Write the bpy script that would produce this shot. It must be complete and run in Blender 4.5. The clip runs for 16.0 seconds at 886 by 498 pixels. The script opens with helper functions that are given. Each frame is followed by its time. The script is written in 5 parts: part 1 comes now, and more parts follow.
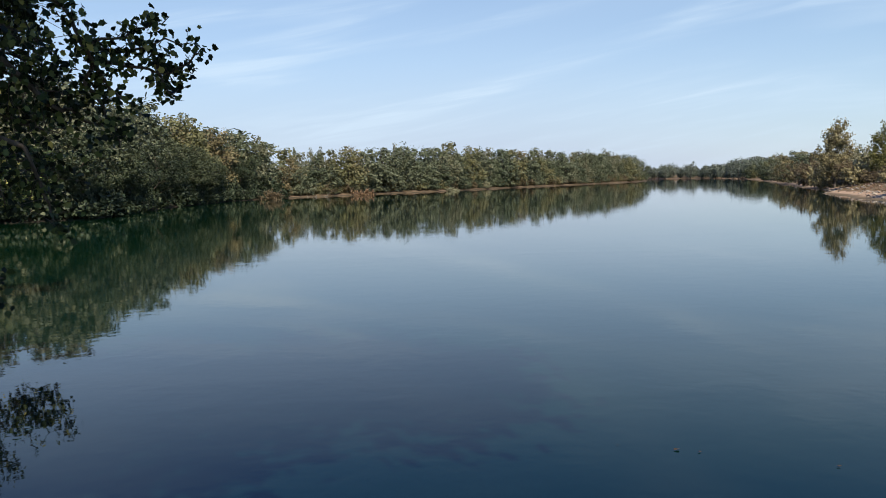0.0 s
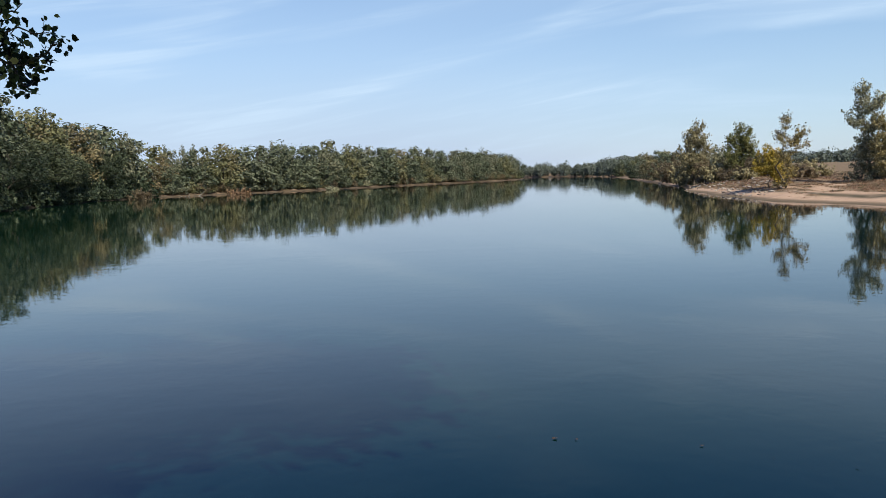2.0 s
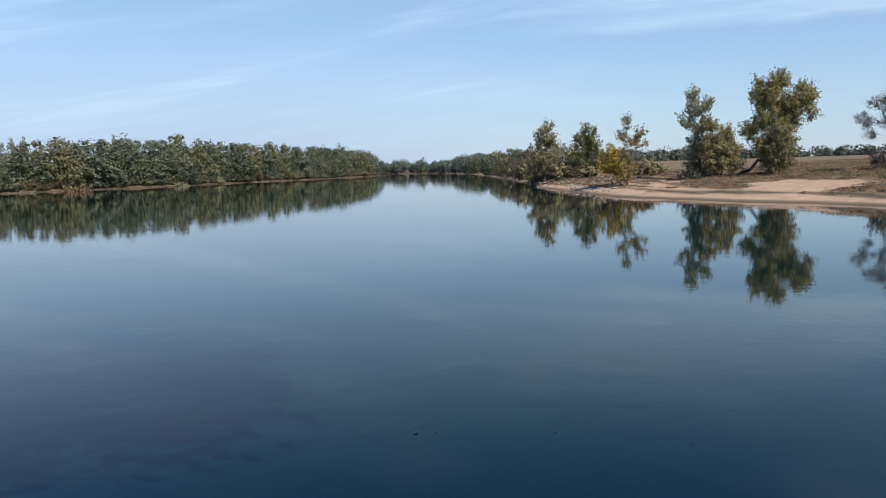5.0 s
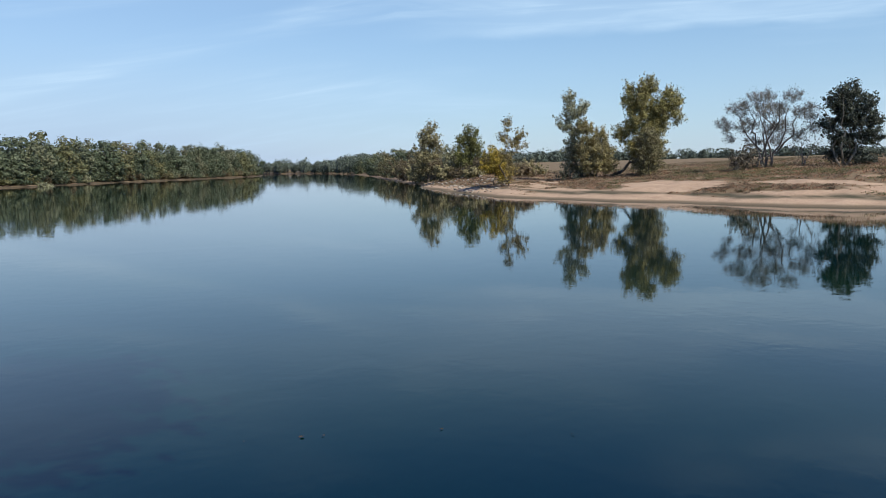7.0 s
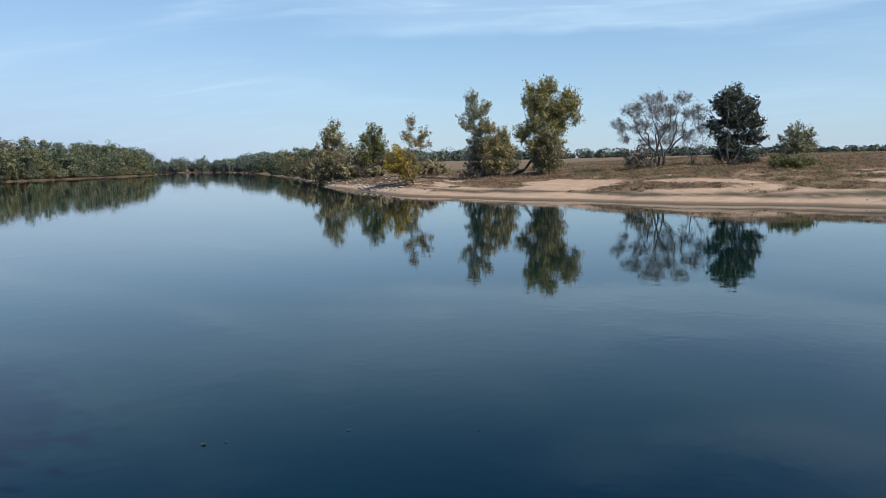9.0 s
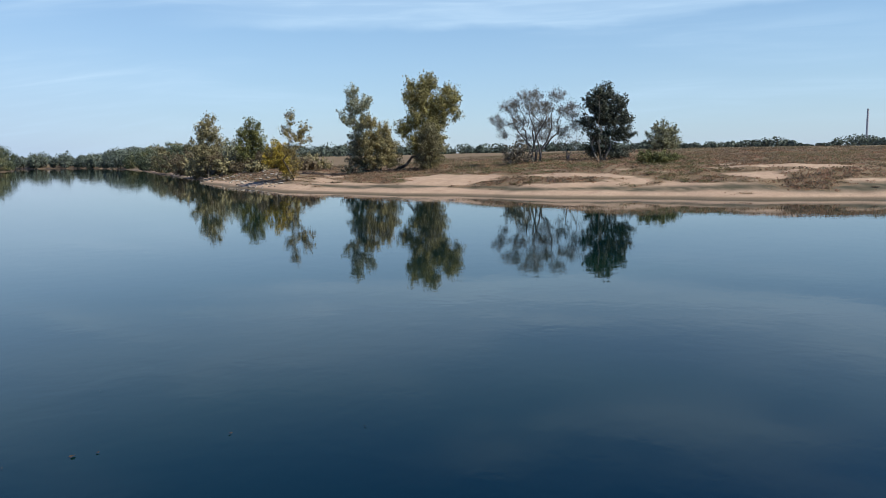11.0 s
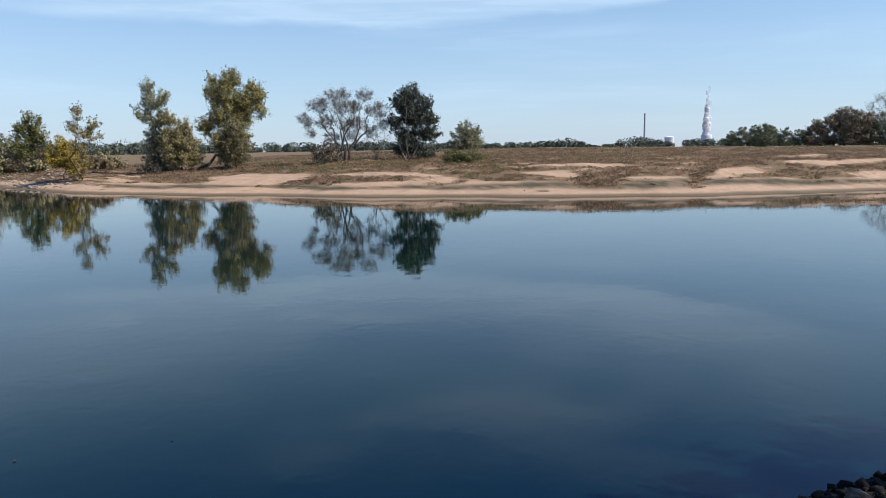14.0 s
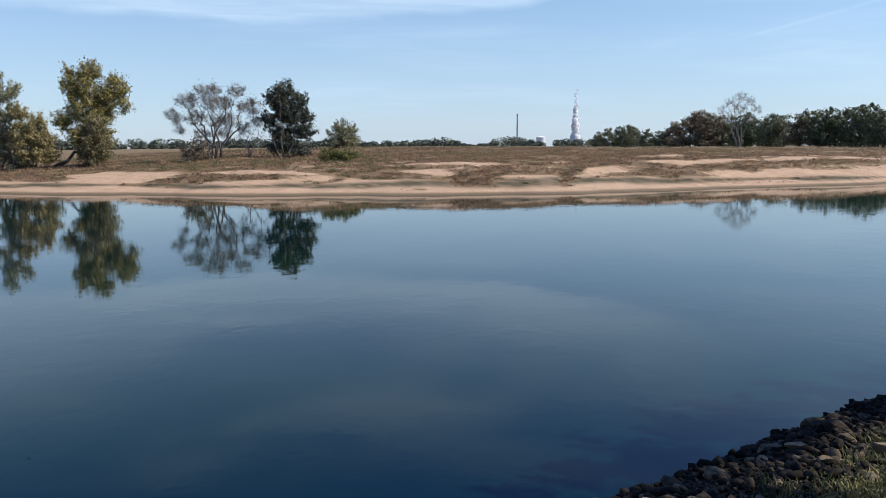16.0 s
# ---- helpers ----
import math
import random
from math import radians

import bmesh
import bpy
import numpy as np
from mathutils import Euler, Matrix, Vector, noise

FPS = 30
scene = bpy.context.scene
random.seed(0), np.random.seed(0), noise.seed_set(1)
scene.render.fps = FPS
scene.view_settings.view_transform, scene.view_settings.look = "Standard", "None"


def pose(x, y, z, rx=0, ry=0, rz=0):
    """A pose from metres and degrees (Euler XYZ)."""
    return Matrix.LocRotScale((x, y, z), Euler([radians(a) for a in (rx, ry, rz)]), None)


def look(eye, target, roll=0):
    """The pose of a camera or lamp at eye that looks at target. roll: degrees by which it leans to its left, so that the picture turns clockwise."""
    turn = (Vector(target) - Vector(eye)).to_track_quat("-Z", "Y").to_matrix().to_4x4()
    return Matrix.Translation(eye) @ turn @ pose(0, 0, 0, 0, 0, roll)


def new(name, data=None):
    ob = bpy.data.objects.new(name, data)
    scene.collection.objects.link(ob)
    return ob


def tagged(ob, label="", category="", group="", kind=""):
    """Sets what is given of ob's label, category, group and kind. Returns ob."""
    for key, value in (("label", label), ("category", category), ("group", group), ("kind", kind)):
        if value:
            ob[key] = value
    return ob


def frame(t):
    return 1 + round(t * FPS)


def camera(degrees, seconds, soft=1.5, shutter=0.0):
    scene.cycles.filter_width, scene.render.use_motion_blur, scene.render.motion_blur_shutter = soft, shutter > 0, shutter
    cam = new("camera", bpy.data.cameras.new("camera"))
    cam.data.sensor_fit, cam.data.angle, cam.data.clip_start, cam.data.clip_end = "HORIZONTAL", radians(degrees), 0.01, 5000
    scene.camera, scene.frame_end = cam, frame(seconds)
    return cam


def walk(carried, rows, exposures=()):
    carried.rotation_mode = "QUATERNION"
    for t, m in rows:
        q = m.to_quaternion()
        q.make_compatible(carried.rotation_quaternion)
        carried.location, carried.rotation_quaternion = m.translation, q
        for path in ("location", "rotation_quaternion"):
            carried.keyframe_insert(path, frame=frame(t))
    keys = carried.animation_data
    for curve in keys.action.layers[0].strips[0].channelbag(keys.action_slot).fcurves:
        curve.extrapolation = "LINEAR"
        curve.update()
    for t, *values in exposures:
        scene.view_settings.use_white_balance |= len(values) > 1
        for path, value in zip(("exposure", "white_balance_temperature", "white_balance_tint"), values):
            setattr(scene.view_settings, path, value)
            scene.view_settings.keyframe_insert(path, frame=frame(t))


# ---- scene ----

# ---------------------------------------------------------------- camera
EYE = 4.0  # metres above the water: a person standing on the river bank
cam = camera(60.05, 16.0, soft=0.7)
# seconds, yaw, pitch, roll in degrees: the camera turns where it stands
ROWS = [
    (0.0, 0.00, -5.17, 1.61), (0.5, -2.22, -5.25, 1.67), (1.0, -4.49, -5.34, 1.62), (1.5, -6.72, -5.44, 1.66),
    (2.0, -8.89, -5.54, 1.68), (2.5, -10.61, -5.62, 1.62), (3.0, -12.14, -5.69, 1.66), (5.5, -21.60, -6.13, 1.36),
    (6.0, -23.83, -6.16, 1.31), (6.5, -26.02, -6.22, 1.22), (7.0, -28.08, -6.24, 1.16), (7.5, -29.96, -6.27, 1.09),
    (8.0, -31.66, -6.30, 1.04), (10.5, -41.52, -6.84, 1.11), (11.0, -43.96, -6.96, 1.05), (11.5, -46.39, -7.06, 0.97),
    (12.0, -48.78, -7.12, 0.86), (12.5, -51.18, -7.16, 0.90), (13.0, -53.51, -7.19, 0.86), (13.5, -55.85, -7.20, 0.79),
    (14.0, -58.10, -7.25, 0.77), (14.5, -60.39, -7.27, 0.60), (15.0, -62.74, -7.31, 0.48), (15.5, -65.01, -7.40, 0.47),
    (16.0, -67.25, -7.45, 0.38),
]
walk(cam, [(t, pose(0, 0, EYE, 0, 0, yaw) @ pose(0, 0, 0, pitch) @ pose(0, 0, 0, 0, roll) @ pose(0, 0, 0, 90)) for t, yaw, pitch, roll in ROWS],
     exposures=((0.0, 0.43, 6780, 9), (2.0, 0.38, 6500, 8), (3.0, 0.37, 6420, 8), (5.5, 0.33, 6240, 6), (8.0, 0.29, 6120, 4), (11.4, 0.30, 6100, 4), (12.0, 0.40, 6150, 5), (16.0, 0.40, 6330, 8)))

# ---------------------------------------------------------------- sky and sun
SUN_AZ, SUN_EL = 158.0, 46.0  # degrees to the right of +y, and above the horizon


def build_world():
    world = bpy.data.worlds.new("sky")
    world.use_nodes = True
    scene.world = world
    nt = world.node_tree
    nt.nodes.clear()
    out = nt.nodes.new("ShaderNodeOutputWorld")
    bg = nt.nodes.new("ShaderNodeBackground")
    sky = nt.nodes.new("ShaderNodeTexSky")
    sky.sky_type = "NISHITA"
    sky.sun_disc = False
    sky.sun_elevation, sky.sun_rotation = radians(SUN_EL), radians(SUN_AZ)
    sky.altitude, sky.air_density, sky.dust_density, sky.ozone_density = 100, 1.0, 0.3, 3.0
    bg.inputs["Strength"].default_value = 0.1
    tc = nt.nodes.new("ShaderNodeTexCoord")
    sep = nt.nodes.new("ShaderNodeSeparateXYZ")
    nt.links.new(tc.outputs["Generated"], sep.inputs[0])

    def calc(op, a, b=None, c=None):
        x = nt.nodes.new("ShaderNodeMath")
        x.operation = op
        for k, v in enumerate((a, b, c)):
            if isinstance(v, (int, float)):
                x.inputs[k].default_value = v
            elif v is not None:
                nt.links.new(v, x.inputs[k])
        return x.outputs[0]

    def ease(v, lo, hi, a=0.0, b=1.0):
        x = nt.nodes.new("ShaderNodeMapRange")
        x.interpolation_type = "SMOOTHSTEP"
        for k, q in enumerate((v, lo, hi, a, b)):
            if isinstance(q, (int, float)):
                x.inputs[k].default_value = q
            else:
                nt.links.new(q, x.inputs[k])
        return x.outputs[0]

    def cloud(u, v, su, sv, detail, rough, distort, seed):
        com = nt.nodes.new("ShaderNodeCombineXYZ")
        nt.links.new(calc("MULTIPLY", u, su), com.inputs[0])
        nt.links.new(calc("MULTIPLY", v, sv), com.inputs[1])
        com.inputs[2].default_value = seed
        nz = nt.nodes.new("ShaderNodeTexNoise")
        for key, q in (("Scale", 1.0), ("Detail", detail), ("Roughness", rough), ("Distortion", distort)):
            nz.inputs[key].default_value = q
        nt.links.new(com.outputs[0], nz.inputs["Vector"])
        return nz.outputs["Fac"]

    # degrees to the right of +y, and above the horizon
    up = calc("MAXIMUM", sep.outputs["Z"], 0.0)
    u = calc("MULTIPLY", calc("ARCTAN2", sep.outputs["X"], sep.outputs["Y"]), 57.3)
    v = calc("MULTIPLY", calc("ARCSINE", up), 57.3)
    # thin streaks of high cloud that rise gently to the right
    rise = calc("SUBTRACT", v, calc("MULTIPLY", calc("MINIMUM", u, 25.0), 0.16))
    broad = ease(cloud(u, rise, 0.035, 0.30, 4, 0.5, 0.5, 3.0), 0.44, 0.72)
    fibre = ease(cloud(u, rise, 0.09, 1.15, 5, 0.55, 0.7, 8.0), 0.36, 0.72, 0.25, 1.0)
    thin = calc("MULTIPLY", calc("MULTIPLY", broad, fibre), ease(u, 10.0, 35.0, 0.8, 0.4))
    # one long bank of cirrus with a sharp lower edge
    bend = calc("MAXIMUM", calc("SUBTRACT", u, 52.0), 0.0)
    edge = calc("MULTIPLY_ADD", calc("MULTIPLY", bend, bend), 0.0026, 8.75)
    wob = calc("MULTIPLY", calc("SUBTRACT", cloud(u, v, 0.12, 0.4, 4, 0.5, 0.3, 5.0), 0.5), 1.5)
    over = calc("ADD", calc("SUBTRACT", v, edge), wob)
    bank = calc("MULTIPLY", ease(over, 0.0, 0.7), ease(over, 1.2, 5.0, 1.0, 0.0))
    bank = calc("MULTIPLY", bank, calc("MULTIPLY", ease(u, 22.0, 38.0), ease(u, 72.0, 92.0, 1.0, 0.0)))
    bank = calc("MULTIPLY", calc("MULTIPLY_ADD", fibre, 0.6, 0.4), calc("MULTIPLY", bank, 0.62))
    # an old condensation trail
    line = calc("ABSOLUTE", calc("SUBTRACT", v, calc("MULTIPLY_ADD", calc("SUBTRACT", u, 89.0), 0.22, 7.5)))
    trail = calc("MULTIPLY", ease(line, 0.0, 0.2, 0.16, 0.0), ease(u, 87.0, 90.0))
    # high up only soft, faint patches are left
    thin = calc("MULTIPLY", thin, ease(v, 11.0, 14.0, 1.0, 0.0))
    soft = calc("MULTIPLY", ease(cloud(u, rise, 0.05, 0.16, 2, 0.4, 0.3, 14.0), 0.4, 0.7), calc("MULTIPLY", ease(v, 10.0, 15.0), calc("MULTIPLY", ease(v, 19.0, 27.0, 0.32, 0.0), ease(u, 2.0, 30.0, 0.3, 1.0))))
    dense = calc("MINIMUM", calc("ADD", calc("ADD", thin, soft), calc("ADD", bank, trail)), 0.85)
    mix = nt.nodes.new("ShaderNodeMix")
    mix.data_type = "RGBA"
    mix.inputs["B"].default_value = (5.2, 6.5, 8.0, 1)
    nt.links.new(dense, mix.inputs["Factor"])
    deep = nt.nodes.new("ShaderNodeMix")
    deep.data_type, deep.blend_type = "RGBA", "MULTIPLY"
    deep.inputs["Factor"].default_value = 1.0
    tint = nt.nodes.new("ShaderNodeMix")
    tint.data_type = "RGBA"
    tint.inputs["A"].default_value, tint.inputs["B"].default_value = (0.95, 1.05, 1.1, 1), (0.4, 0.68, 1.18, 1)
    nt.links.new(ease(v, 16.0, 27.0), tint.inputs["Factor"])
    nt.links.new(tint.outputs["Result"], deep.inputs["B"])
    nt.links.new(sky.outputs[0], deep.inputs["A"])
    # pale veil of high haze towards the horizon
    hz = nt.nodes.new("ShaderNodeValToRGB")
    for k, (pos, f) in enumerate(((0.0, 0.95), (0.07, 0.74), (0.15, 0.46), (0.21, 0.34), (0.36, 0.0))):
        el = hz.color_ramp.elements[k] if k < 2 else hz.color_ramp.elements.new(pos)
        el.position, el.color = pos, (f, f, f, 1)
    nt.links.new(up, hz.inputs[0])
    veil = nt.nodes.new("ShaderNodeMix")
    veil.data_type = "RGBA"
    veil.inputs["B"].default_value = (3.85, 4.62, 6.3, 1)
    nt.links.new(calc("MULTIPLY", hz.outputs[0], ease(u, 0.0, 40.0, 1.05, 0.7)), veil.inputs["Factor"])
    nt.links.new(deep.outputs["Result"], veil.inputs["A"])
    nt.links.new(veil.outputs["Result"], mix.inputs["A"])
    nt.links.new(mix.outputs["Result"], bg.inputs["Color"])
    nt.links.new(bg.outputs[0], out.inputs[0])


build_world()
sun_data = bpy.data.lights.new("sun", "SUN")
sun_data.energy, sun_data.angle, sun_data.color = 4.7, radians(0.53), (1.0, 0.93, 0.82)
sun = new("sun", sun_data)
saz, sel = radians(SUN_AZ), radians(SUN_EL)
sun.matrix_world = look((300 * math.sin(saz), 300 * math.cos(saz), 300 * math.tan(sel)), (0, 0, 0))


# ---------------------------------------------------------------- materials
def material(name, rough=0.8, spec=0.3):
    m = bpy.data.materials.new(name)
    m.use_nodes = True
    b = m.node_tree.nodes["Principled BSDF"]
    b.inputs["Roughness"].default_value = rough
    b.inputs["Specular IOR Level"].default_value = spec
    return m, m.node_tree, b


def noise_node(nt, vec, scale, detail=4, rough=0.55, distort=0.0):
    n = nt.nodes.new("ShaderNodeTexNoise")
    n.inputs["Scale"].default_value = scale
    n.inputs["Detail"].default_value = detail
    n.inputs["Roughness"].default_value = rough
    n.inputs["Distortion"].default_value = distort
    if vec is not None:
        nt.links.new(vec, n.inputs["Vector"])
    return n


def ramp_node(nt, fac, stops):
    r = nt.nodes.new("ShaderNodeValToRGB")
    el = r.color_ramp.elements
    while len(el) < len(stops):
        el.new(0.5)
    for e, (p, c) in zip(el, stops):
        e.position = p
        e.color = (c, c, c, 1) if isinstance(c, (int, float)) else (*c, 1)
    nt.links.new(fac, r.inputs[0])
    return r


def mix_node(nt, fac, a, b, blend="MIX"):
    x = nt.nodes.new("ShaderNodeMix")
    x.data_type, x.blend_type = "RGBA", blend
    for key, v in (("Factor", fac), ("A", a), ("B", b)):
        if isinstance(v, (int, float)):
            x.inputs[key].default_value = v
        elif isinstance(v, tuple):
            x.inputs[key].default_value = (*v, 1)
        else:
            nt.links.new(v, x.inputs[key])
    return x.outputs["Result"]


def math_node(nt, op, a, b=None, c=None):
    x = nt.nodes.new("ShaderNodeMath")
    x.operation = op
    for k, v in enumerate((a, b, c)):
        if v is None:
            continue
        if isinstance(v, (int, float)):
            x.inputs[k].default_value = v
        else:
            nt.links.new(v, x.inputs[k])
    return x.outputs[0]


def bump_node(nt, b, height, strength, distance):
    n = nt.nodes.new("ShaderNodeBump")
    n.inputs["Strength"].default_value = strength
    n.inputs["Distance"].default_value = distance
    nt.links.new(height, n.inputs["Height"])
    nt.links.new(n.outputs[0], b.inputs["Normal"])


def leaf_material(name, stops, island=0.35, tree=0.65, trans=0.16, depth=1.0):
    """Foliage: the colour runs through the stops, by tree and by leaf; some light comes through the leaf."""
    m, nt, b = material(name, 0.6, 0.25)
    ob = nt.nodes.new("ShaderNodeObjectInfo")
    ge = nt.nodes.new("ShaderNodeNewGeometry")
    tc = nt.nodes.new("ShaderNodeTexCoord")
    big = noise_node(nt, tc.outputs["Object"], 0.45, 2)
    v = math_node(nt, "MULTIPLY", ob.outputs["Random"], tree)
    v = math_node(nt, "MULTIPLY_ADD", ge.outputs["Random Per Island"], island, v)
    v = math_node(nt, "ADD", v, math_node(nt, "MULTIPLY", math_node(nt, "SUBTRACT", big.outputs["Fac"], 0.5), 0.7))
    col = ramp_node(nt, v, stops).outputs[0]
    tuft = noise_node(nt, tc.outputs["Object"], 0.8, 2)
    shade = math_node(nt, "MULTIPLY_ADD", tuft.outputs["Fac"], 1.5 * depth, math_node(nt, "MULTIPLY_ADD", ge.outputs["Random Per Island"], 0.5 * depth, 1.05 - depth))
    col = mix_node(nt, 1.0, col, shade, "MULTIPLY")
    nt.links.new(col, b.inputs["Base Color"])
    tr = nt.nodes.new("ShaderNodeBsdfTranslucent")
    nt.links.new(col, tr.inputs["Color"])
    ms = nt.nodes.new("ShaderNodeMixShader")
    ms.inputs[0].default_value = trans
    nt.links.new(b.outputs[0], ms.inputs[1])
    nt.links.new(tr.outputs[0], ms.inputs[2])
    nt.links.new(ms.outputs[0], nt.nodes["Material Output"].inputs["Surface"])
    return m


MAT_WILLOW = leaf_material("pale_forest_leaves", [(0.0, (0.06, 0.075, 0.042)), (0.3, (0.088, 0.104, 0.056)), (0.6, (0.128, 0.137, 0.08)), (0.85, (0.16, 0.157, 0.09)), (1.0, (0.18, 0.158, 0.088))], 0.2, 0.75)
# darker leaf colour holding the shade on the wood's front row
MAT_SHADEDWOOD = leaf_material("shaded_wood_leaves", [(0.0, (0.025, 0.035, 0.018)), (0.5, (0.042, 0.055, 0.026)), (1.0, (0.072, 0.08, 0.038))], 0.2, 0.75)
MAT_OLIVE = leaf_material("olive_leaves", [(0.0, (0.15, 0.145, 0.046)), (0.45, (0.235, 0.203, 0.072)), (0.85, (0.31, 0.25, 0.092)), (1.0, (0.305, 0.218, 0.096))], 0.5, 0.35)
MAT_GOLD = leaf_material("golden_leaves", [(0.0, (0.175, 0.147, 0.066)), (0.5, (0.285, 0.232, 0.1)), (1.0, (0.39, 0.31, 0.142))], 0.6, 0.3)
MAT_BROWNGREEN = leaf_material("brown_green_leaves", [(0.0, (0.145, 0.128, 0.062)), (0.5, (0.235, 0.2, 0.1)), (1.0, (0.32, 0.26, 0.135))], 0.6, 0.3)
MAT_YELLOW = leaf_material("yellow_leaves", [(0.0, (0.16, 0.155, 0.045)), (0.4, (0.28, 0.22, 0.04)), (1.0, (0.42, 0.29, 0.04))], 0.6, 0.3)
# bush leaves with the shade under the wood put into their colour
MAT_SHADEDLEAF = leaf_material("dark_leaves", [(0.0, (0.022, 0.033, 0.018)), (0.6, (0.037, 0.052, 0.026)), (1.0, (0.065, 0.073, 0.038))], 0.7, 0.2)
MAT_DULL = leaf_material("dull_dark_leaves", [(0.0, (0.045, 0.052, 0.036)), (0.6, (0.075, 0.08, 0.056)), (1.0, (0.125, 0.12, 0.088))], 0.7, 0.2)
MAT_GREY = leaf_material("grey_green_leaves", [(0.0, (0.16, 0.158, 0.092)), (0.6, (0.27, 0.255, 0.148)), (1.0, (0.37, 0.34, 0.205))], 0.6, 0.3)
MAT_DRYLEAF = leaf_material("dry_leaves", [(0.0, (0.09, 0.08, 0.06)), (0.6, (0.15, 0.125, 0.09)), (1.0, (0.23, 0.19, 0.13))], 0.8, 0.2)
MAT_NEARLEAF = leaf_material("near_leaves", [(0.0, (0.01, 0.017, 0.007)), (0.5, (0.028, 0.045, 0.015)), (0.8, (0.1, 0.125, 0.036)), (1.0, (0.34, 0.3, 0.09))], 0.9, 0.1, 0.2)
MAT_DRYGRASS = leaf_material("dry_grass", [(0.0, (0.21, 0.13, 0.08)), (0.5, (0.36, 0.208, 0.128)), (1.0, (0.48, 0.295, 0.185))], 0.6, 0.2, 0.42, 0.35)
MAT_SCRUB = leaf_material("scrub_leaves", [(0.0, (0.125, 0.100, 0.058)), (0.5, (0.200, 0.150, 0.088)), (1.0, (0.280, 0.200, 0.120))], 0.35, 0.3, 0.5, 0.3)
MAT_HEATH = leaf_material("heath_leaves", [(0.0, (0.11, 0.08, 0.052)), (0.5, (0.175, 0.125, 0.08)), (1.0, (0.24, 0.17, 0.108))], 0.35, 0.3, 0.5, 0.3)
MAT_OLIVESCRUB = leaf_material("olive_scrub_leaves", [(0.0, (0.100, 0.095, 0.044)), (0.5, (0.165, 0.148, 0.070)), (1.0, (0.235, 0.195, 0.098))], 0.35, 0.3, 0.5, 0.3)
MAT_GRASS = leaf_material("bank_grass", [(0.0, (0.04, 0.055, 0.018)), (0.5, (0.1, 0.105, 0.035)), (1.0, (0.26, 0.22, 0.09))], 0.9, 0.1)


def bark_material(name, dark, light):
    m, nt, b = material(name, 0.9, 0.2)
    tc = nt.nodes.new("ShaderNodeTexCoord")
    mp = nt.nodes.new("ShaderNodeMapping")
    mp.inputs["Scale"].default_value = (6, 6, 1.2)
    nt.links.new(tc.outputs["Object"], mp.inputs[0])
    n = noise_node(nt, mp.outputs[0], 3.0, 6, 0.65)
    nt.links.new(ramp_node(nt, n.outputs["Fac"], [(0.3, dark), (0.7, light)]).outputs[0], b.inputs["Base Color"])
    bump_node(nt, b, n.outputs["Fac"], 0.6, 0.03)
    return m


MAT_BARK = bark_material("bark", (0.05, 0.04, 0.03), (0.14, 0.115, 0.09))
MAT_TWIG = bark_material("grey_twigs", (0.085, 0.076, 0.068), (0.23, 0.2, 0.18))
MAT_PALEBARK = bark_material("pale_bark", (0.12, 0.105, 0.085), (0.28, 0.25, 0.21))


def ground_material():
    m, nt, b = material("river_bank_ground", 0.95, 0.15)
    tc = nt.nodes.new("ShaderNodeTexCoord")
    at = nt.nodes.new("ShaderNodeAttribute")
    at.attribute_name = "shore"
    cov = nt.nodes.new("ShaderNodeAttribute")
    cov.attribute_name = "cover"
    side = nt.nodes.new("ShaderNodeAttribute")
    side.attribute_name = "side"
    P = tc.outputs["Object"]
    n1 = noise_node(nt, P, 0.045, 5, 0.6, 0.6)
    n2 = noise_node(nt, P, 0.6, 6, 0.65)
    n3 = noise_node(nt, P, 6.0, 5, 0.6)
    sand = ramp_node(nt, n2.outputs["Fac"], [(0.3, (0.37, 0.245, 0.158)), (0.7, (0.51, 0.352, 0.232))]).outputs[0]
    grain = ramp_node(nt, n3.outputs["Fac"], [(0.25, 0.75), (0.75, 1.1)]).outputs[0]
    sand = mix_node(nt, 1.0, sand, grain, "MULTIPLY")
    # silt that stays wet behind the first strip of sand
    silt = nt.nodes.new("ShaderNodeAttribute")
    silt.attribute_name = "damp"
    sand = mix_node(nt, silt.outputs["Fac"], sand, (0.075, 0.064, 0.037))
    # damp strip at the water's edge
    damp = ramp_node(nt, math_node(nt, "DIVIDE", at.outputs["Fac"], 1.7), [(0.0, 1.0), (0.45, 0.85), (1.0, 0.0)]).outputs[0]
    sand = mix_node(nt, damp, sand, (0.12, 0.09, 0.055))
    veg = ramp_node(nt, n2.outputs["Fac"], [(0.25, (0.1, 0.074, 0.042)), (0.5, (0.175, 0.122, 0.07)), (0.75, (0.25, 0.172, 0.1))]).outputs[0]
    cover = math_node(nt, "ADD", cov.outputs["Fac"], math_node(nt, "MULTIPLY", math_node(nt, "SUBTRACT", n2.outputs["Fac"], 0.5), 1.1))
    cover = ramp_node(nt, cover, [(0.3, 0.0), (0.62, 1.0)]).outputs[0]
    opp = mix_node(nt, cover, sand, veg)
    mud = ramp_node(nt, n2.outputs["Fac"], [(0.3, (0.012, 0.01, 0.008)), (0.7, (0.04, 0.032, 0.023))]).outputs[0]
    grass = ramp_node(nt, n2.outputs["Fac"], [(0.3, (0.05, 0.06, 0.02)), (0.7, (0.12, 0.11, 0.045))]).outputs[0]
    cov2 = ramp_node(nt, math_node(nt, "DIVIDE", at.outputs["Fac"], 10.0), [(0.0, 0.0), (0.25, 0.0), (0.5, 1.0)]).outputs[0]
    ours = mix_node(nt, cov2, mud, grass)
    nt.links.new(mix_node(nt, side.outputs["Fac"], ours, opp), b.inputs["Base Color"])
    bump_node(nt, b, n2.outputs["Fac"], 0.5, 0.25)
    return m


MAT_GROUND = ground_material()


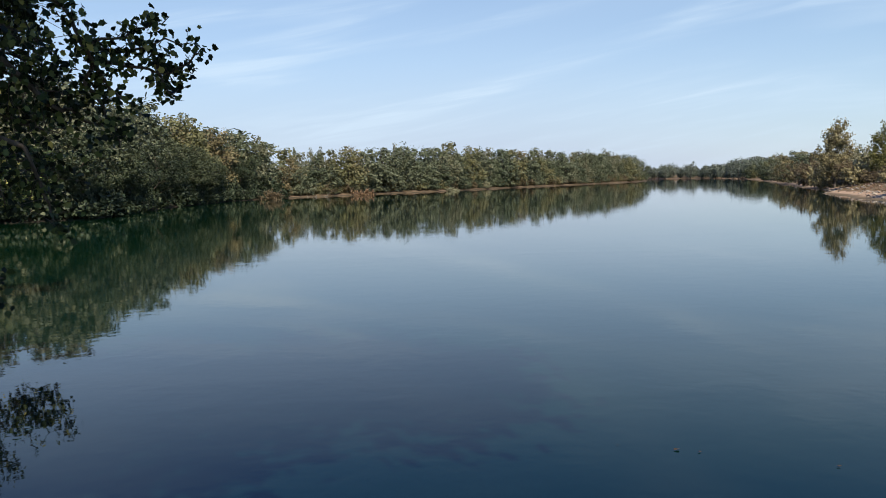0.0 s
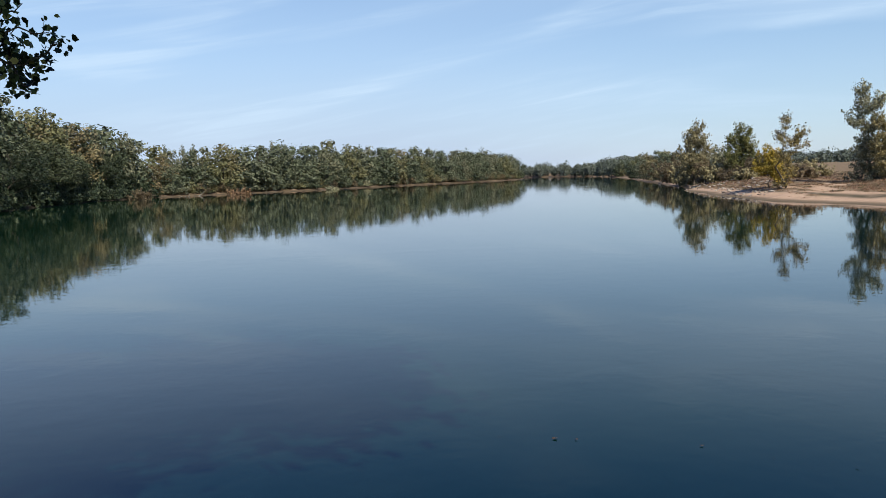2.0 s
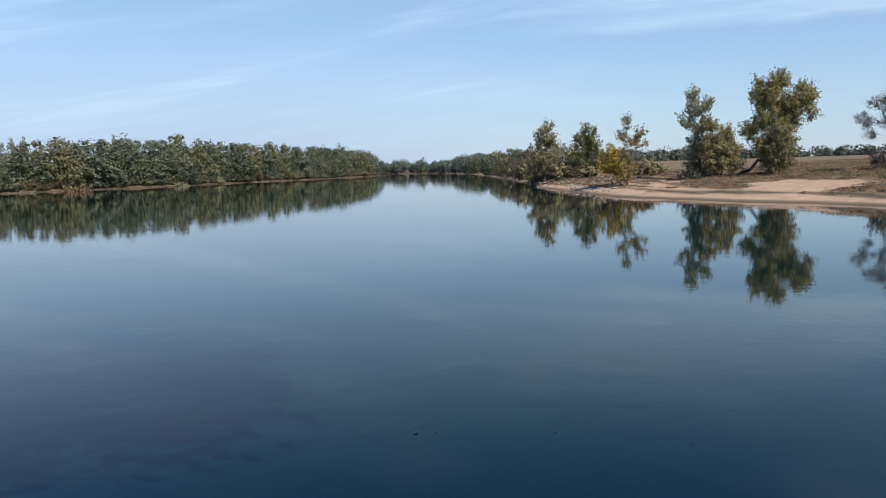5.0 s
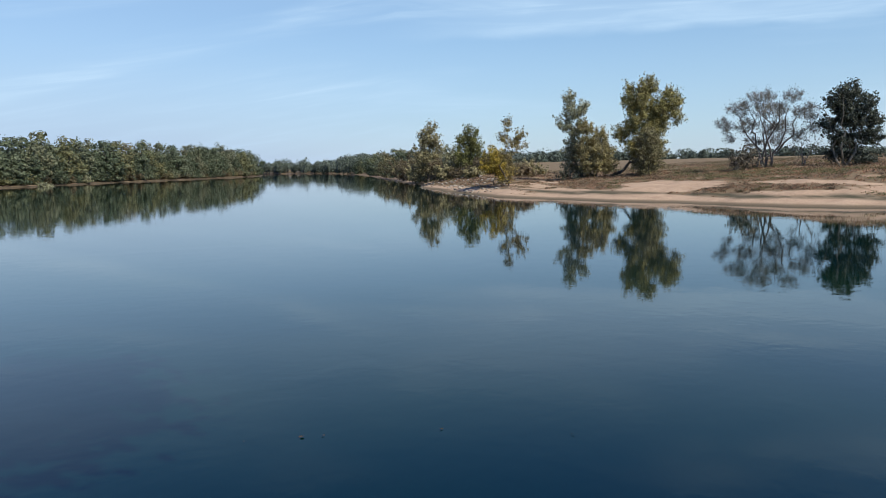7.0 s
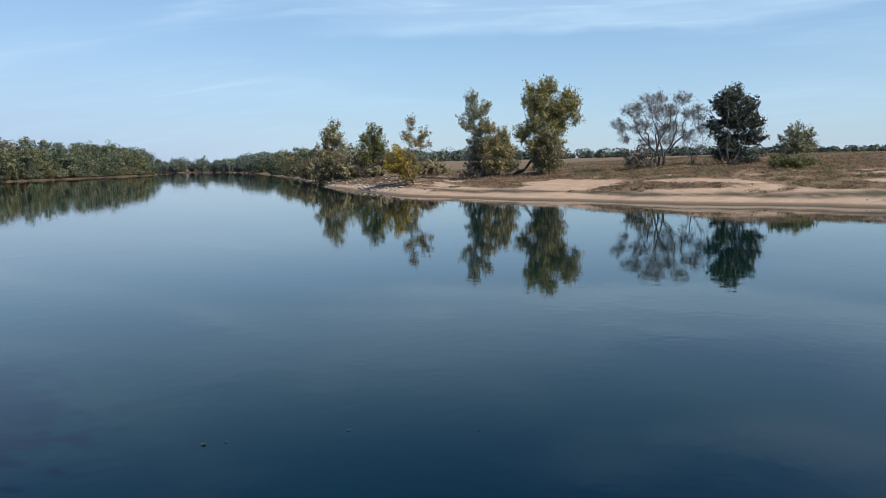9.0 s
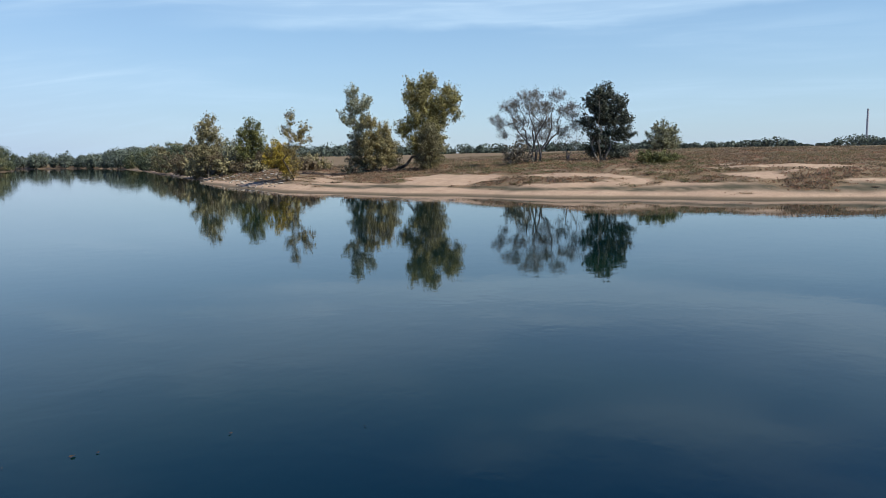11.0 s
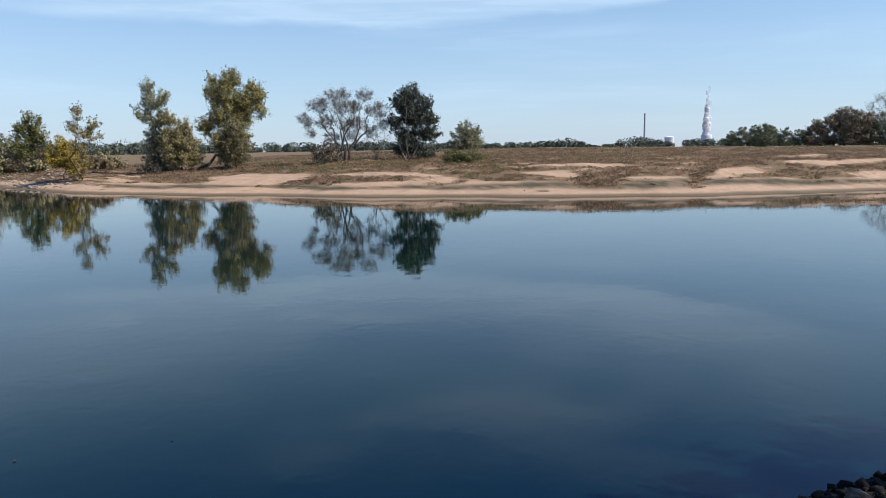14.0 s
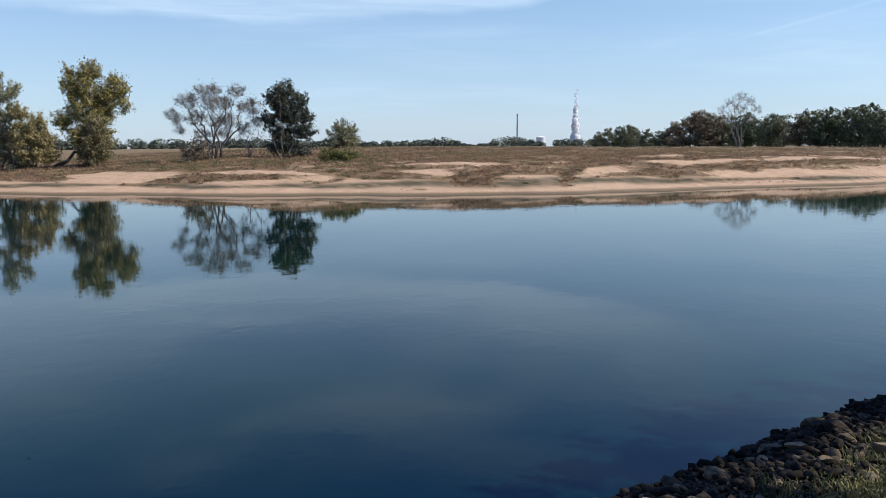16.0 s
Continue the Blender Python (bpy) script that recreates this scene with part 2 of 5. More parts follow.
def water_material():
    m, nt, b = material("river_water", 0.02, 0.5)
    b.inputs["IOR"].default_value = 1.333
    tc = nt.nodes.new("ShaderNodeTexCoord")
    P = tc.outputs["Object"]
    n = noise_node(nt, P, 0.05, 3)
    body = ramp_node(nt, n.outputs["Fac"], [(0.36, (0.0014, 0.0095, 0.0115)), (0.62, (0.002, 0.0148, 0.0095))]).outputs[0]
    # green shallows along our wooded bank
    px = nt.nodes.new("ShaderNodeSeparateXYZ")
    nt.links.new(P, px.inputs[0])
    shallow = ramp_node(nt, math_node(nt, "DIVIDE", math_node(nt, "MULTIPLY_ADD", n.outputs["Fac"], 14.0, math_node(nt, "MULTIPLY", px.outputs["X"], -1.0)), 45.0), [(0.28, 0.0), (0.72, 1.0)]).outputs[0]
    nt.links.new(mix_node(nt, shallow, body, (0.0028, 0.019, 0.0085)), b.inputs["Base Color"])
    # faint swell everywhere, and stretched patches where the current ruffles the surface
    r1 = noise_node(nt, P, 0.9, 3, 0.5, 0.4)
    mp = nt.nodes.new("ShaderNodeMapping")
    mp.inputs["Rotation"].default_value = (0, 0, radians(-12))
    mp.inputs["Scale"].default_value = (0.012, 0.07, 1)
    nt.links.new(P, mp.inputs[0])
    r2 = noise_node(nt, mp.outputs[0], 1.0, 4, 0.6, 0.5)
    mask = ramp_node(nt, r2.outputs["Fac"], [(0.5, 0.3), (0.64, 0.8), (0.74, 1.6)]).outputs[0]
    hgt = math_node(nt, "MULTIPLY", r1.outputs["Fac"], mask)
    r3 = noise_node(nt, P, 3.4, 2, 0.5, 0.3)
    hgt = math_node(nt, "MULTIPLY_ADD", r3.outputs["Fac"], 0.12, hgt)
    bump_node(nt, b, hgt, 0.17, 0.05)
    return m


MAT_WATER = water_material()


MAT_SHRUB = leaf_material("shrub_leaves", [(0.0, (0.085, 0.092, 0.03)), (0.6, (0.145, 0.14, 0.045)), (1.0, (0.21, 0.18, 0.062))], 0.7, 0.2)
MAT_DRYYELLOW = leaf_material("sparse_yellow_leaves", [(0.0, (0.13, 0.11, 0.05)), (0.6, (0.24, 0.18, 0.06)), (1.0, (0.34, 0.24, 0.06))], 0.7, 0.3)
MAT_WARMWOOD = leaf_material("turning_leaves", [(0.0, (0.112, 0.12, 0.052)), (0.4, (0.153, 0.144, 0.064)), (0.8, (0.185, 0.148, 0.072)), (1.0, (0.19, 0.136, 0.078))], 0.2, 0.7)
# greyed, slightly bluish: distance haze painted into the bend's leaves
MAT_HAZEBEND = leaf_material("hazy_bend_wood_leaves", [(0.0, (0.095, 0.115, 0.085)), (0.7, (0.135, 0.145, 0.105)), (1.0, (0.17, 0.155, 0.11))], 0.5, 0.3)
MAT_RUST = leaf_material("rust_leaves", [(0.0, (0.17, 0.11, 0.06)), (1.0, (0.3, 0.18, 0.1))], 0.7, 0.3)
MAT_PLAINWOOD = leaf_material("plain_wood_leaves", [(0.0, (0.065, 0.088, 0.05)), (0.6, (0.12, 0.135, 0.07)), (1.0, (0.18, 0.17, 0.09))], 0.25, 0.7)
MAT_PLAINBROWN = leaf_material("plain_wood_brown_leaves", [(0.0, (0.13, 0.11, 0.07)), (1.0, (0.22, 0.165, 0.1))], 0.3, 0.6)
# haze over the horizon's trees is mixed into this leaf colour too
MAT_HAZEWOOD = leaf_material("hazy_far_wood_leaves", [(0.0, (0.055, 0.07, 0.055)), (1.0, (0.1, 0.115, 0.08))], 0.8, 0.2, 0.1)


def mottled(name, dark, light, scale, rough, bump=0.4, depth=0.02, spec=0.3, stops=None, island=0.3):
    m, nt, b = material(name, rough, spec)
    tc = nt.nodes.new("ShaderNodeTexCoord")
    ob = nt.nodes.new("ShaderNodeObjectInfo")
    ge = nt.nodes.new("ShaderNodeNewGeometry")
    n = noise_node(nt, tc.outputs["Object"], scale, 6, 0.65)
    fine = noise_node(nt, tc.outputs["Object"], scale * 9, 4, 0.6)
    v = math_node(nt, "MULTIPLY_ADD", math_node(nt, "SUBTRACT", ob.outputs["Random"], 0.5), 0.35, n.outputs["Fac"])
    v = math_node(nt, "MULTIPLY_ADD", math_node(nt, "SUBTRACT", ge.outputs["Random Per Island"], 0.5), island, v)
    v = math_node(nt, "MULTIPLY_ADD", math_node(nt, "SUBTRACT", fine.outputs["Fac"], 0.5), 0.3, v)
    nt.links.new(ramp_node(nt, v, stops or [(0.25, dark), (0.75, light)]).outputs[0], b.inputs["Base Color"])
    bump_node(nt, b, fine.outputs["Fac"], bump, depth)
    return m


MAT_DEADLEAF = mottled("dead_leaf", (0.03, 0.02, 0.012), (0.09, 0.06, 0.035), 20.0, 0.6)
MAT_STONE = mottled("bank_stone", (0.01, 0.009, 0.008), (0.1, 0.085, 0.065), 2.0, 0.9, spec=0.1, stops=[(0.25, (0.018, 0.0145, 0.011)), (0.5, (0.044, 0.034, 0.025)), (0.7, (0.1, 0.075, 0.051)), (0.9, (0.28, 0.205, 0.13))], island=0.55)
MAT_PALESTONE = mottled("pale_stone", (0.16, 0.13, 0.1), (0.36, 0.3, 0.23), 1.0, 0.85)
MAT_CONCRETE = mottled("grey_concrete", (0.3, 0.3, 0.31), (0.42, 0.42, 0.43), 0.05, 0.9)
MAT_WHITECONCRETE = mottled("pale_concrete", (0.55, 0.56, 0.58), (0.7, 0.71, 0.72), 0.05, 0.9)


def steam_material():
    """Thick steam lets light through from all sides."""
    m = mottled("steam", (0.9, 0.91, 0.93), (0.96, 0.96, 0.97), 0.05, 1.0, 0.1, 0.5, 0.0)
    nt = m.node_tree
    tr = nt.nodes.new("ShaderNodeBsdfTranslucent")
    tr.inputs["Color"].default_value = (0.97, 0.97, 0.98, 1)
    ms = nt.nodes.new("ShaderNodeMixShader")
    ms.inputs[0].default_value = 0.65
    nt.nodes["Principled BSDF"].inputs["Alpha"].default_value = 0.7
    nt.links.new(nt.nodes["Principled BSDF"].outputs[0], ms.inputs[1])
    nt.links.new(tr.outputs[0], ms.inputs[2])
    nt.links.new(ms.outputs[0], nt.nodes["Material Output"].inputs["Surface"])
    return m


MAT_STEAM = steam_material()


def thin_steam():
    m = mottled("thin_steam", (0.8, 0.82, 0.86), (0.9, 0.91, 0.94), 0.05, 1.0, 0.2, 1.0, 0.0)
    m.node_tree.nodes["Principled BSDF"].inputs["Alpha"].default_value = 0.2
    return m


MAT_THINSTEAM = thin_steam()


# ---------------------------------------------------------------- mesh helpers
def array_mesh(name, verts, faces):
    """A mesh from arrays; faces all with the same number of corners."""
    verts, faces = np.asarray(verts, dtype=np.float32), np.asarray(faces, dtype=np.int32)
    me = bpy.data.meshes.new(name)
    k = faces.shape[1]
    me.vertices.add(len(verts))
    me.vertices.foreach_set("co", verts.ravel())
    me.loops.add(faces.size)
    me.loops.foreach_set("vertex_index", faces.ravel())
    me.polygons.add(len(faces))
    me.polygons.foreach_set("loop_start", np.arange(0, faces.size, k, dtype=np.int32))
    me.update(calc_edges=True)
    me.validate()
    return me


def place_part(name, me, mat, parent, label="", smooth=False):
    """Links a mesh as one part under a thing."""
    me.materials.append(mat)
    if smooth:
        me.polygons.foreach_set("use_smooth", np.ones(len(me.polygons), dtype=bool))
    ob = new(name, me)
    ob.parent = parent
    if label:
        tagged(ob, label)
    return ob


def part(name, bm, mat, parent, label="", smooth=False):
    me = bpy.data.meshes.new(name)
    bm.to_mesh(me)
    bm.free()
    return place_part(name, me, mat, parent, label, smooth)


def thing(name, m, label, category, group="", kind=""):
    ob = new(name)
    ob.matrix_world = m
    return tagged(ob, label, category, group, kind)


def polar(az, d):
    return d * math.sin(radians(az)), d * math.cos(radians(az))


# ---------------------------------------------------------------- the river and its banks
OUR_BANK = np.array([(-900, 700), (-200, 600), (0, 545), (85, 490), (116, 440), (112, 420), (94, 389), (63, 346), (31, 309), (4, 269), (-25, 239), (-43, 223), (-54, 194),
                     (-53, 139), (-47, 104), (-58, 96), (-60, 75), (-45, 52), (-28, 38), (-21, 27), (-16, 17), (-9, 10), (-4, 8), (1, 6.5), (5, 4.0), (8.8, 1.1),
                     (10.95, -0.2), (13.05, -1.5), (15.5, -4), (22, -12), (45, -38), (110, -100), (700, -600)], dtype=float)
FAR_BANK = np.array([(-900, 830), (-200, 740), (60, 650), (150, 580), (172, 530), (168, 460), (150, 380), (122, 290), (94, 211), (70, 140), (62, 124), (52, 92), (50, 76), (51, 68),
                     (53, 57), (55, 45), (60, 29.7), (66, 16), (76, 7), (84, -2.4), (93, -12), (125, -42), (190, -105), (760, -530)], dtype=float)


def to_line(p, line):
    """The distance from each point to a polyline."""
    best = np.full(len(p), 1e9)
    for a, b in zip(line[:-1], line[1:]):
        ab = b - a
        s = np.clip(((p - a) @ ab) / (ab @ ab), 0, 1)
        best = np.minimum(best, np.hypot(*(p - a - s[:, None] * ab).T))
    return best


def in_river(p):
    poly = np.concatenate([OUR_BANK, FAR_BANK[::-1]])
    res = np.zeros(len(p), dtype=bool)
    for a, b in zip(poly, np.roll(poly, -1, 0)):
        if a[1] == b[1]:
            continue
        res ^= ((a[1] > p[:, 1]) != (b[1] > p[:, 1])) & (p[:, 0] < (b[0] - a[0]) * (p[:, 1] - a[1]) / (b[1] - a[1]) + a[0])
    return res


def waves(x, y):
    """Smooth uneven ground, about -1 to 1, from a few crossing sines."""
    v = 0
    for k, (w, ang) in enumerate(((31, 0.3), (19, 1.7), (11.3, 2.6), (7.1, 0.9), (4.3, 2.1))):
        v = v + np.sin((x * math.cos(ang) + y * math.sin(ang)) * 6.283 / w + k * 1.9) * w ** 0.4
    return v / 9.0


def lattice(i, j, seed):
    h = (i * 374761393 + j * 668265263 + seed * 974634777) & 0x7FFFFFFF
    h = ((h ^ (h >> 13)) * 1274126177) & 0x7FFFFFFF
    return ((h ^ (h >> 16)) & 0xFFFF) / 65535.0


def cloudy(x, y, seed, octaves=3):
    """Smooth random field, about -1 to 1."""
    total, amp, norm = 0.0, 1.0, 0.0
    for k in range(octaves):
        i, j = np.floor(x).astype(np.int64), np.floor(y).astype(np.int64)
        fx, fy = x - i, y - j
        fx, fy = fx * fx * (3 - 2 * fx), fy * fy * (3 - 2 * fy)
        q = seed + 31 * k
        lo = lattice(i, j, q) * (1 - fx) + lattice(i + 1, j, q) * fx
        hi = lattice(i, j + 1, q) * (1 - fx) + lattice(i + 1, j + 1, q) * fx
        total = total + amp * (lo * (1 - fy) + hi * fy - 0.5) * 2
        norm += amp
        x, y, amp = x * 2.03 + 5.7, y * 2.03 + 1.3, amp * 0.55
    return total / norm * 1.6


# overgrown gullies in the sand: degrees right of ahead, width in degrees, from and to how far inland
GULLIES = ((38.0, 1.6, 7, 12), (47.5, 2.4, 6, 9), (53.5, 3.0, 7, 10), (58.0, 2.4, 4, 7), (63.5, 3.6, 7, 11), (69.5, 1.5, 4, 11), (70.8, 2.6, 9, 13), (76.3, 0.8, 3, 13), (82.2, 1.8, 7, 14), (88.5, 2.6, 10, 15), (95.0, 3.0, 9, 15))


def patchy(x, y, s):
    """How thickly plants cover the sandy side (from about 0.3 on): streaks along the shore that close up inland."""
    az = np.degrees(np.arctan2(x, y))
    u = az * 1.6
    start = np.interp(az, (24, 30, 36, 42, 60, 68, 100), (1.2, 2.4, 7.0, 9.0, 9.0, 9.0, 10.5))
    full = np.interp(az, (24, 30, 36, 42, 60, 68, 100), (3.0, 5.0, 12.0, 15.0, 18.0, 20.0, 23.0))
    rise = np.clip((s - start) / (full - start), -1.0, 1.6)
    v = 0.52 * rise + 0.62 * cloudy(u / 8.0, s / 2.6, 7) + 0.26 * cloudy(u / 1.7, s / 0.9, 19)
    for a, w, s0, s1 in GULLIES:
        v = v + 0.75 * np.exp(-((az - a - (s - s0) * 0.06) / w) ** 2) * np.clip((s - s0) / 1.2 + 0.5, 0, 1) * np.clip((s1 - s) / 2.0 + 0.5, 0, 1)
    return v + np.interp(az, (31, 36), (0.4, 0.0)) * np.clip(s / 2 - 1, 0, 1) - 0.8 * np.clip(1 - s / 2.6, 0, 1)


def dampness(x, y, s):
    """Wet silt behind the outermost strip of sand."""
    az = np.degrees(np.arctan2(x, y))
    u = az * 1.6
    mid = 4.7 + 0.9 * cloudy(u / 9.0, u * 0 + 3.3, 23) + np.interp(az, (30, 60, 76, 84, 100), (0.0, 0.0, 1.0, 0.4, -0.8))
    half = 1.0 + 0.8 * cloudy(u / 6.0, u * 0 + 8.1, 29) + np.interp(az, (30, 45, 62, 74, 83, 90), (-0.3, -0.1, 0.3, 0.9, 0.9, 0.0))
    band = np.clip(1.3 - np.abs(s - mid) / np.maximum(half, 0.12), 0, 1)
    return np.clip(band + 0.4 * band * cloudy(u / 1.2, s / 0.7, 37), 0, 1)


LOW = ((0, 4, 8, 14, 20, 30, 40, 60, 100, 200, 500, 1000, 4500), (0, 0.5, 1.0, 1.45, 1.62, 1.78, 1.95, 2.6, 3.6, 4.5, 5.6, 7.2, 11))
POINT = ((0, 2, 6, 12, 20, 40, 60, 100, 200, 500, 1000, 4500), (0, 0.35, 1.15, 2.1, 2.7, 3.1, 3.3, 3.9, 4.6, 5.6, 7.2, 11))
HIGH = ((0, 4, 8, 12, 16, 25, 35, 60, 100, 200, 500, 1000, 4500), (0, 0.55, 1.2, 1.95, 2.5, 2.75, 2.98, 3.7, 4.2, 4.8, 6.0, 7.6, 12))
DOWN = ((0, 4, 8, 12, 16, 25, 40, 80, 150, 300, 1000, 4500), (0, 0.55, 1.2, 1.9, 2.45, 2.8, 3.15, 3.65, 3.95, 4.25, 5.4, 9))
WOODED = ((0, 2, 6, 20, 60, 4500), (0, 0.5, 1.1, 1.8, 2.4, 6))
STONY = ((0, 3, 5.4, 8, 30, 4500), (0, 0.85, 2.3, 2.45, 2.7, 6))


def terrain(x, y):
    """Height of the ground, distance from the shore (negative: river bed) and side (1: across the river)."""
    p = np.stack([x, y], -1)
    wet = in_river(p)
    a, b = to_line(p, OUR_BANK), to_line(p, FAR_BANK)
    far = b < a
    s = np.where(far, b, a)
    uneven = waves(x, y)
    s = s * np.where(wet, -1, 1)
    reach = np.clip(np.hypot(x, y) / 60, 0.03, 1.0)
    s = s + uneven * 0.9 * reach * np.clip(1 - np.abs(s) / 60, 0, 1)
    az = np.degrees(np.arctan2(x, y))
    w = np.clip((az - 40) / 15, 0, 1)
    tip = np.interp(az, (20, 24, 31, 36), (0, 1, 1, 0))
    zf = (np.interp(s, *LOW) * (1 - tip) + np.interp(s, *POINT) * tip) * (1 - w) + np.interp(s, *HIGH) * w
    w2 = np.clip((az - 66) / 16, 0, 1)
    zf = zf * (1 - w2) + np.interp(s, *DOWN) * w2
    near = np.clip(1.6 - np.hypot(x, y) / 25, 0, 1)
    zo = np.interp(s, *WOODED) * (1 - near) + np.interp(s, *STONY) * near
    z = np.where(far, zf, zo)
    z = z + uneven * np.clip(s / 25, 0, 1) * 0.28 * np.clip(np.hypot(x, y) / 40 - 0.2, 0, 1)
    return np.where(s < 0, np.maximum(s * 0.22, -2.5), z), s, far.astype(float)


def ground_z(x, y):
    return float(terrain(np.array([float(x)]), np.array([float(y)]))[0][0])


def build_ground():
    ang = np.radians(np.concatenate([np.arange(-36, 102, 0.5), np.arange(102, 324, 3.0)]))
    rad = np.concatenate([np.geomspace(0.002, 0.4, 3), np.geomspace(0.6, 38, 80), np.arange(38.6, 150, 0.75), np.geomspace(152, 4600, 110)])
    A, Rr = np.meshgrid(ang, rad)
    x, y = (Rr * np.sin(A)).ravel() + 0.13, (Rr * np.cos(A)).ravel() - 0.21
    z, s, far = terrain(x, y)
    n, k = len(ang), len(rad)
    i, j = np.meshgrid(np.arange(k - 1), np.arange(n), indexing="ij")
    jn = (j + 1) % n
    f = np.stack([i * n + j, (i + 1) * n + j, (i + 1) * n + jn, i * n + jn], -1).reshape(-1, 4)[:, ::-1]
    me = array_mesh("ground", np.stack([x, y, z], -1), f)
    at = me.attributes.new("shore", "FLOAT", "POINT")
    at.data.foreach_set("value", s.astype(np.float32))
    at = me.attributes.new("side", "FLOAT", "POINT")
    az = np.degrees(np.arctan2(x, y))
    beach = np.clip((az + 15) / 4, 0, 1) * (np.hypot(x, y) > 150)
    at.data.foreach_set("value", np.maximum(far, beach * 0.5).astype(np.float32))
    at = me.attributes.new("cover", "FLOAT", "POINT")
    at.data.foreach_set("value", np.clip((patchy(x, y, s) + 0.1) / 0.6, 0, 1).astype(np.float32))
    at = me.attributes.new("damp", "FLOAT", "POINT")
    at.data.foreach_set("value", dampness(x, y, s).astype(np.float32))
    me.materials.append(MAT_GROUND)
    me.polygons.foreach_set("use_smooth", np.ones(len(me.polygons), dtype=bool))
    return tagged(new("ground", me), "pale sand and dry grass on both river banks and the plain", "ground", kind="structure")


build_ground()


def build_water():
    bm = bmesh.new()
    bmesh.ops.create_grid(bm, x_segments=4, y_segments=4, size=4600)
    me = bpy.data.meshes.new("water")
    bm.to_mesh(me)
    bm.free()
    me.materials.append(MAT_WATER)
    return tagged(new("water", me), "calm dark blue-green river that mirrors sky and trees", "water", kind="structure")


build_water()


# ---------------------------------------------------------------- trees
def unit(v):
    return v / (np.linalg.norm(v, axis=-1, keepdims=True) + 1e-9)


def leaf_cards(rng, centres, size, flat=0.35, out=None, loose=0.6):
    """Small folded leaf clumps, one quad each; with out given, their upper sides face that way, more or less."""
    n = len(centres)
    if out is None:
        u = unit(rng.normal(size=(n, 3)))
        v = unit(np.cross(u, rng.normal(size=(n, 3)) + (0, 0, flat)))
    else:
        face = unit(unit(out) + rng.normal(size=(n, 3)) * loose)
        u = unit(np.cross(face, rng.normal(size=(n, 3))))
        v = np.cross(face, u)
    L = size * rng.uniform(0.6, 1.4, (n, 1))
    Wd = L * rng.uniform(0.45, 0.8, (n, 1))
    nrm = np.cross(u, v)
    q = np.stack([centres - u * L * 0.5, centres + v * Wd * 0.5 + nrm * L * 0.08, centres + u * L * 0.5, centres - v * Wd * 0.5 + nrm * L * 0.08], 1)
    return q.reshape(-1, 3), np.arange(4 * n).reshape(-1, 4)


def tube_arrays(segs, sides=5):
    """Tapered branches from segments (start, end, radius at start, radius at end)."""
    if not segs:
        return np.zeros((0, 3)), np.zeros((0, 4), dtype=int)
    a = np.array([s[0] for s in segs], dtype=float)
    b = np.array([s[1] for s in segs], dtype=float)
    ra = np.array([s[2] for s in segs])[:, None, None]
    rb = np.array([s[3] for s in segs])[:, None, None]
    w = b - a
    w /= np.linalg.norm(w, axis=1)[:, None] + 1e-9
    h = np.where(np.abs(w[:, 2:3]) > 0.9, [[1.0, 0, 0]], [[0, 0, 1.0]])
    u = np.cross(w, h)
    u /= np.linalg.norm(u, axis=1)[:, None] + 1e-9
    v = np.cross(w, u)
    t = np.arange(sides) * 2 * np.pi / sides
    ring = u[:, None] * np.cos(t)[None, :, None] + v[:, None] * np.sin(t)[None, :, None]
    verts = np.concatenate([a[:, None] + ring * ra, b[:, None] + ring * rb], 1)
    k = np.arange(sides)
    f = np.stack([k, (k + 1) % sides, sides + (k + 1) % sides, sides + k], -1)
    faces = np.arange(len(segs))[:, None, None] * 2 * sides + f[None]
    return verts.reshape(-1, 3), faces.reshape(-1, 4)


def crooked(rng, a, b, ra, rb, n=3, bend=0.12):
    """A branch from a to b in n crooked pieces."""
    a, b = np.array(a, float), np.array(b, float)
    pts = [a + (b - a) * k / n for k in range(n + 1)]
    d = np.linalg.norm(b - a)
    for k in range(1, n):
        pts[k] = pts[k] + rng.normal(size=3) * d * bend / n
        pts[k][2] -= d * 0.03
    rad = np.linspace(ra, rb, n + 1)
    return [(pts[k], pts[k + 1], rad[k], rad[k + 1]) for k in range(n)]


def branches(rng, stems, tips, thick, steps=3):
    """Limbs that grow from the stems to the tips, each from the nearest wood below it."""
    node = np.array([p for st in stems for a, b, ra, rb in st for p in (a, (a + b) / 2, b)])
    rad = np.array([r for st in stems for a, b, ra, rb in st for r in (ra, (ra + rb) / 2, rb)])
    segs = []
    first = np.min(np.linalg.norm(tips[:, None] - node[None], axis=2), axis=1)
    for q in tips[np.argsort(first)]:
        w = q - node
        d = np.linalg.norm(w, axis=1)
        k = int(np.argmin(d + np.maximum(0.0, node[:, 2] - q[2] + 0.35 * d) * 1.6))
        r0 = min(rad[k] * 0.75, thick * (0.12 + 0.05 * d[k]))
        limb = crooked(rng, node[k], q, r0, 0.012, steps, 0.16)
        segs += limb
        node = np.concatenate([node, [s[1] for s in limb]])
        rad = np.concatenate([rad, [s[3] for s in limb]])
    return segs


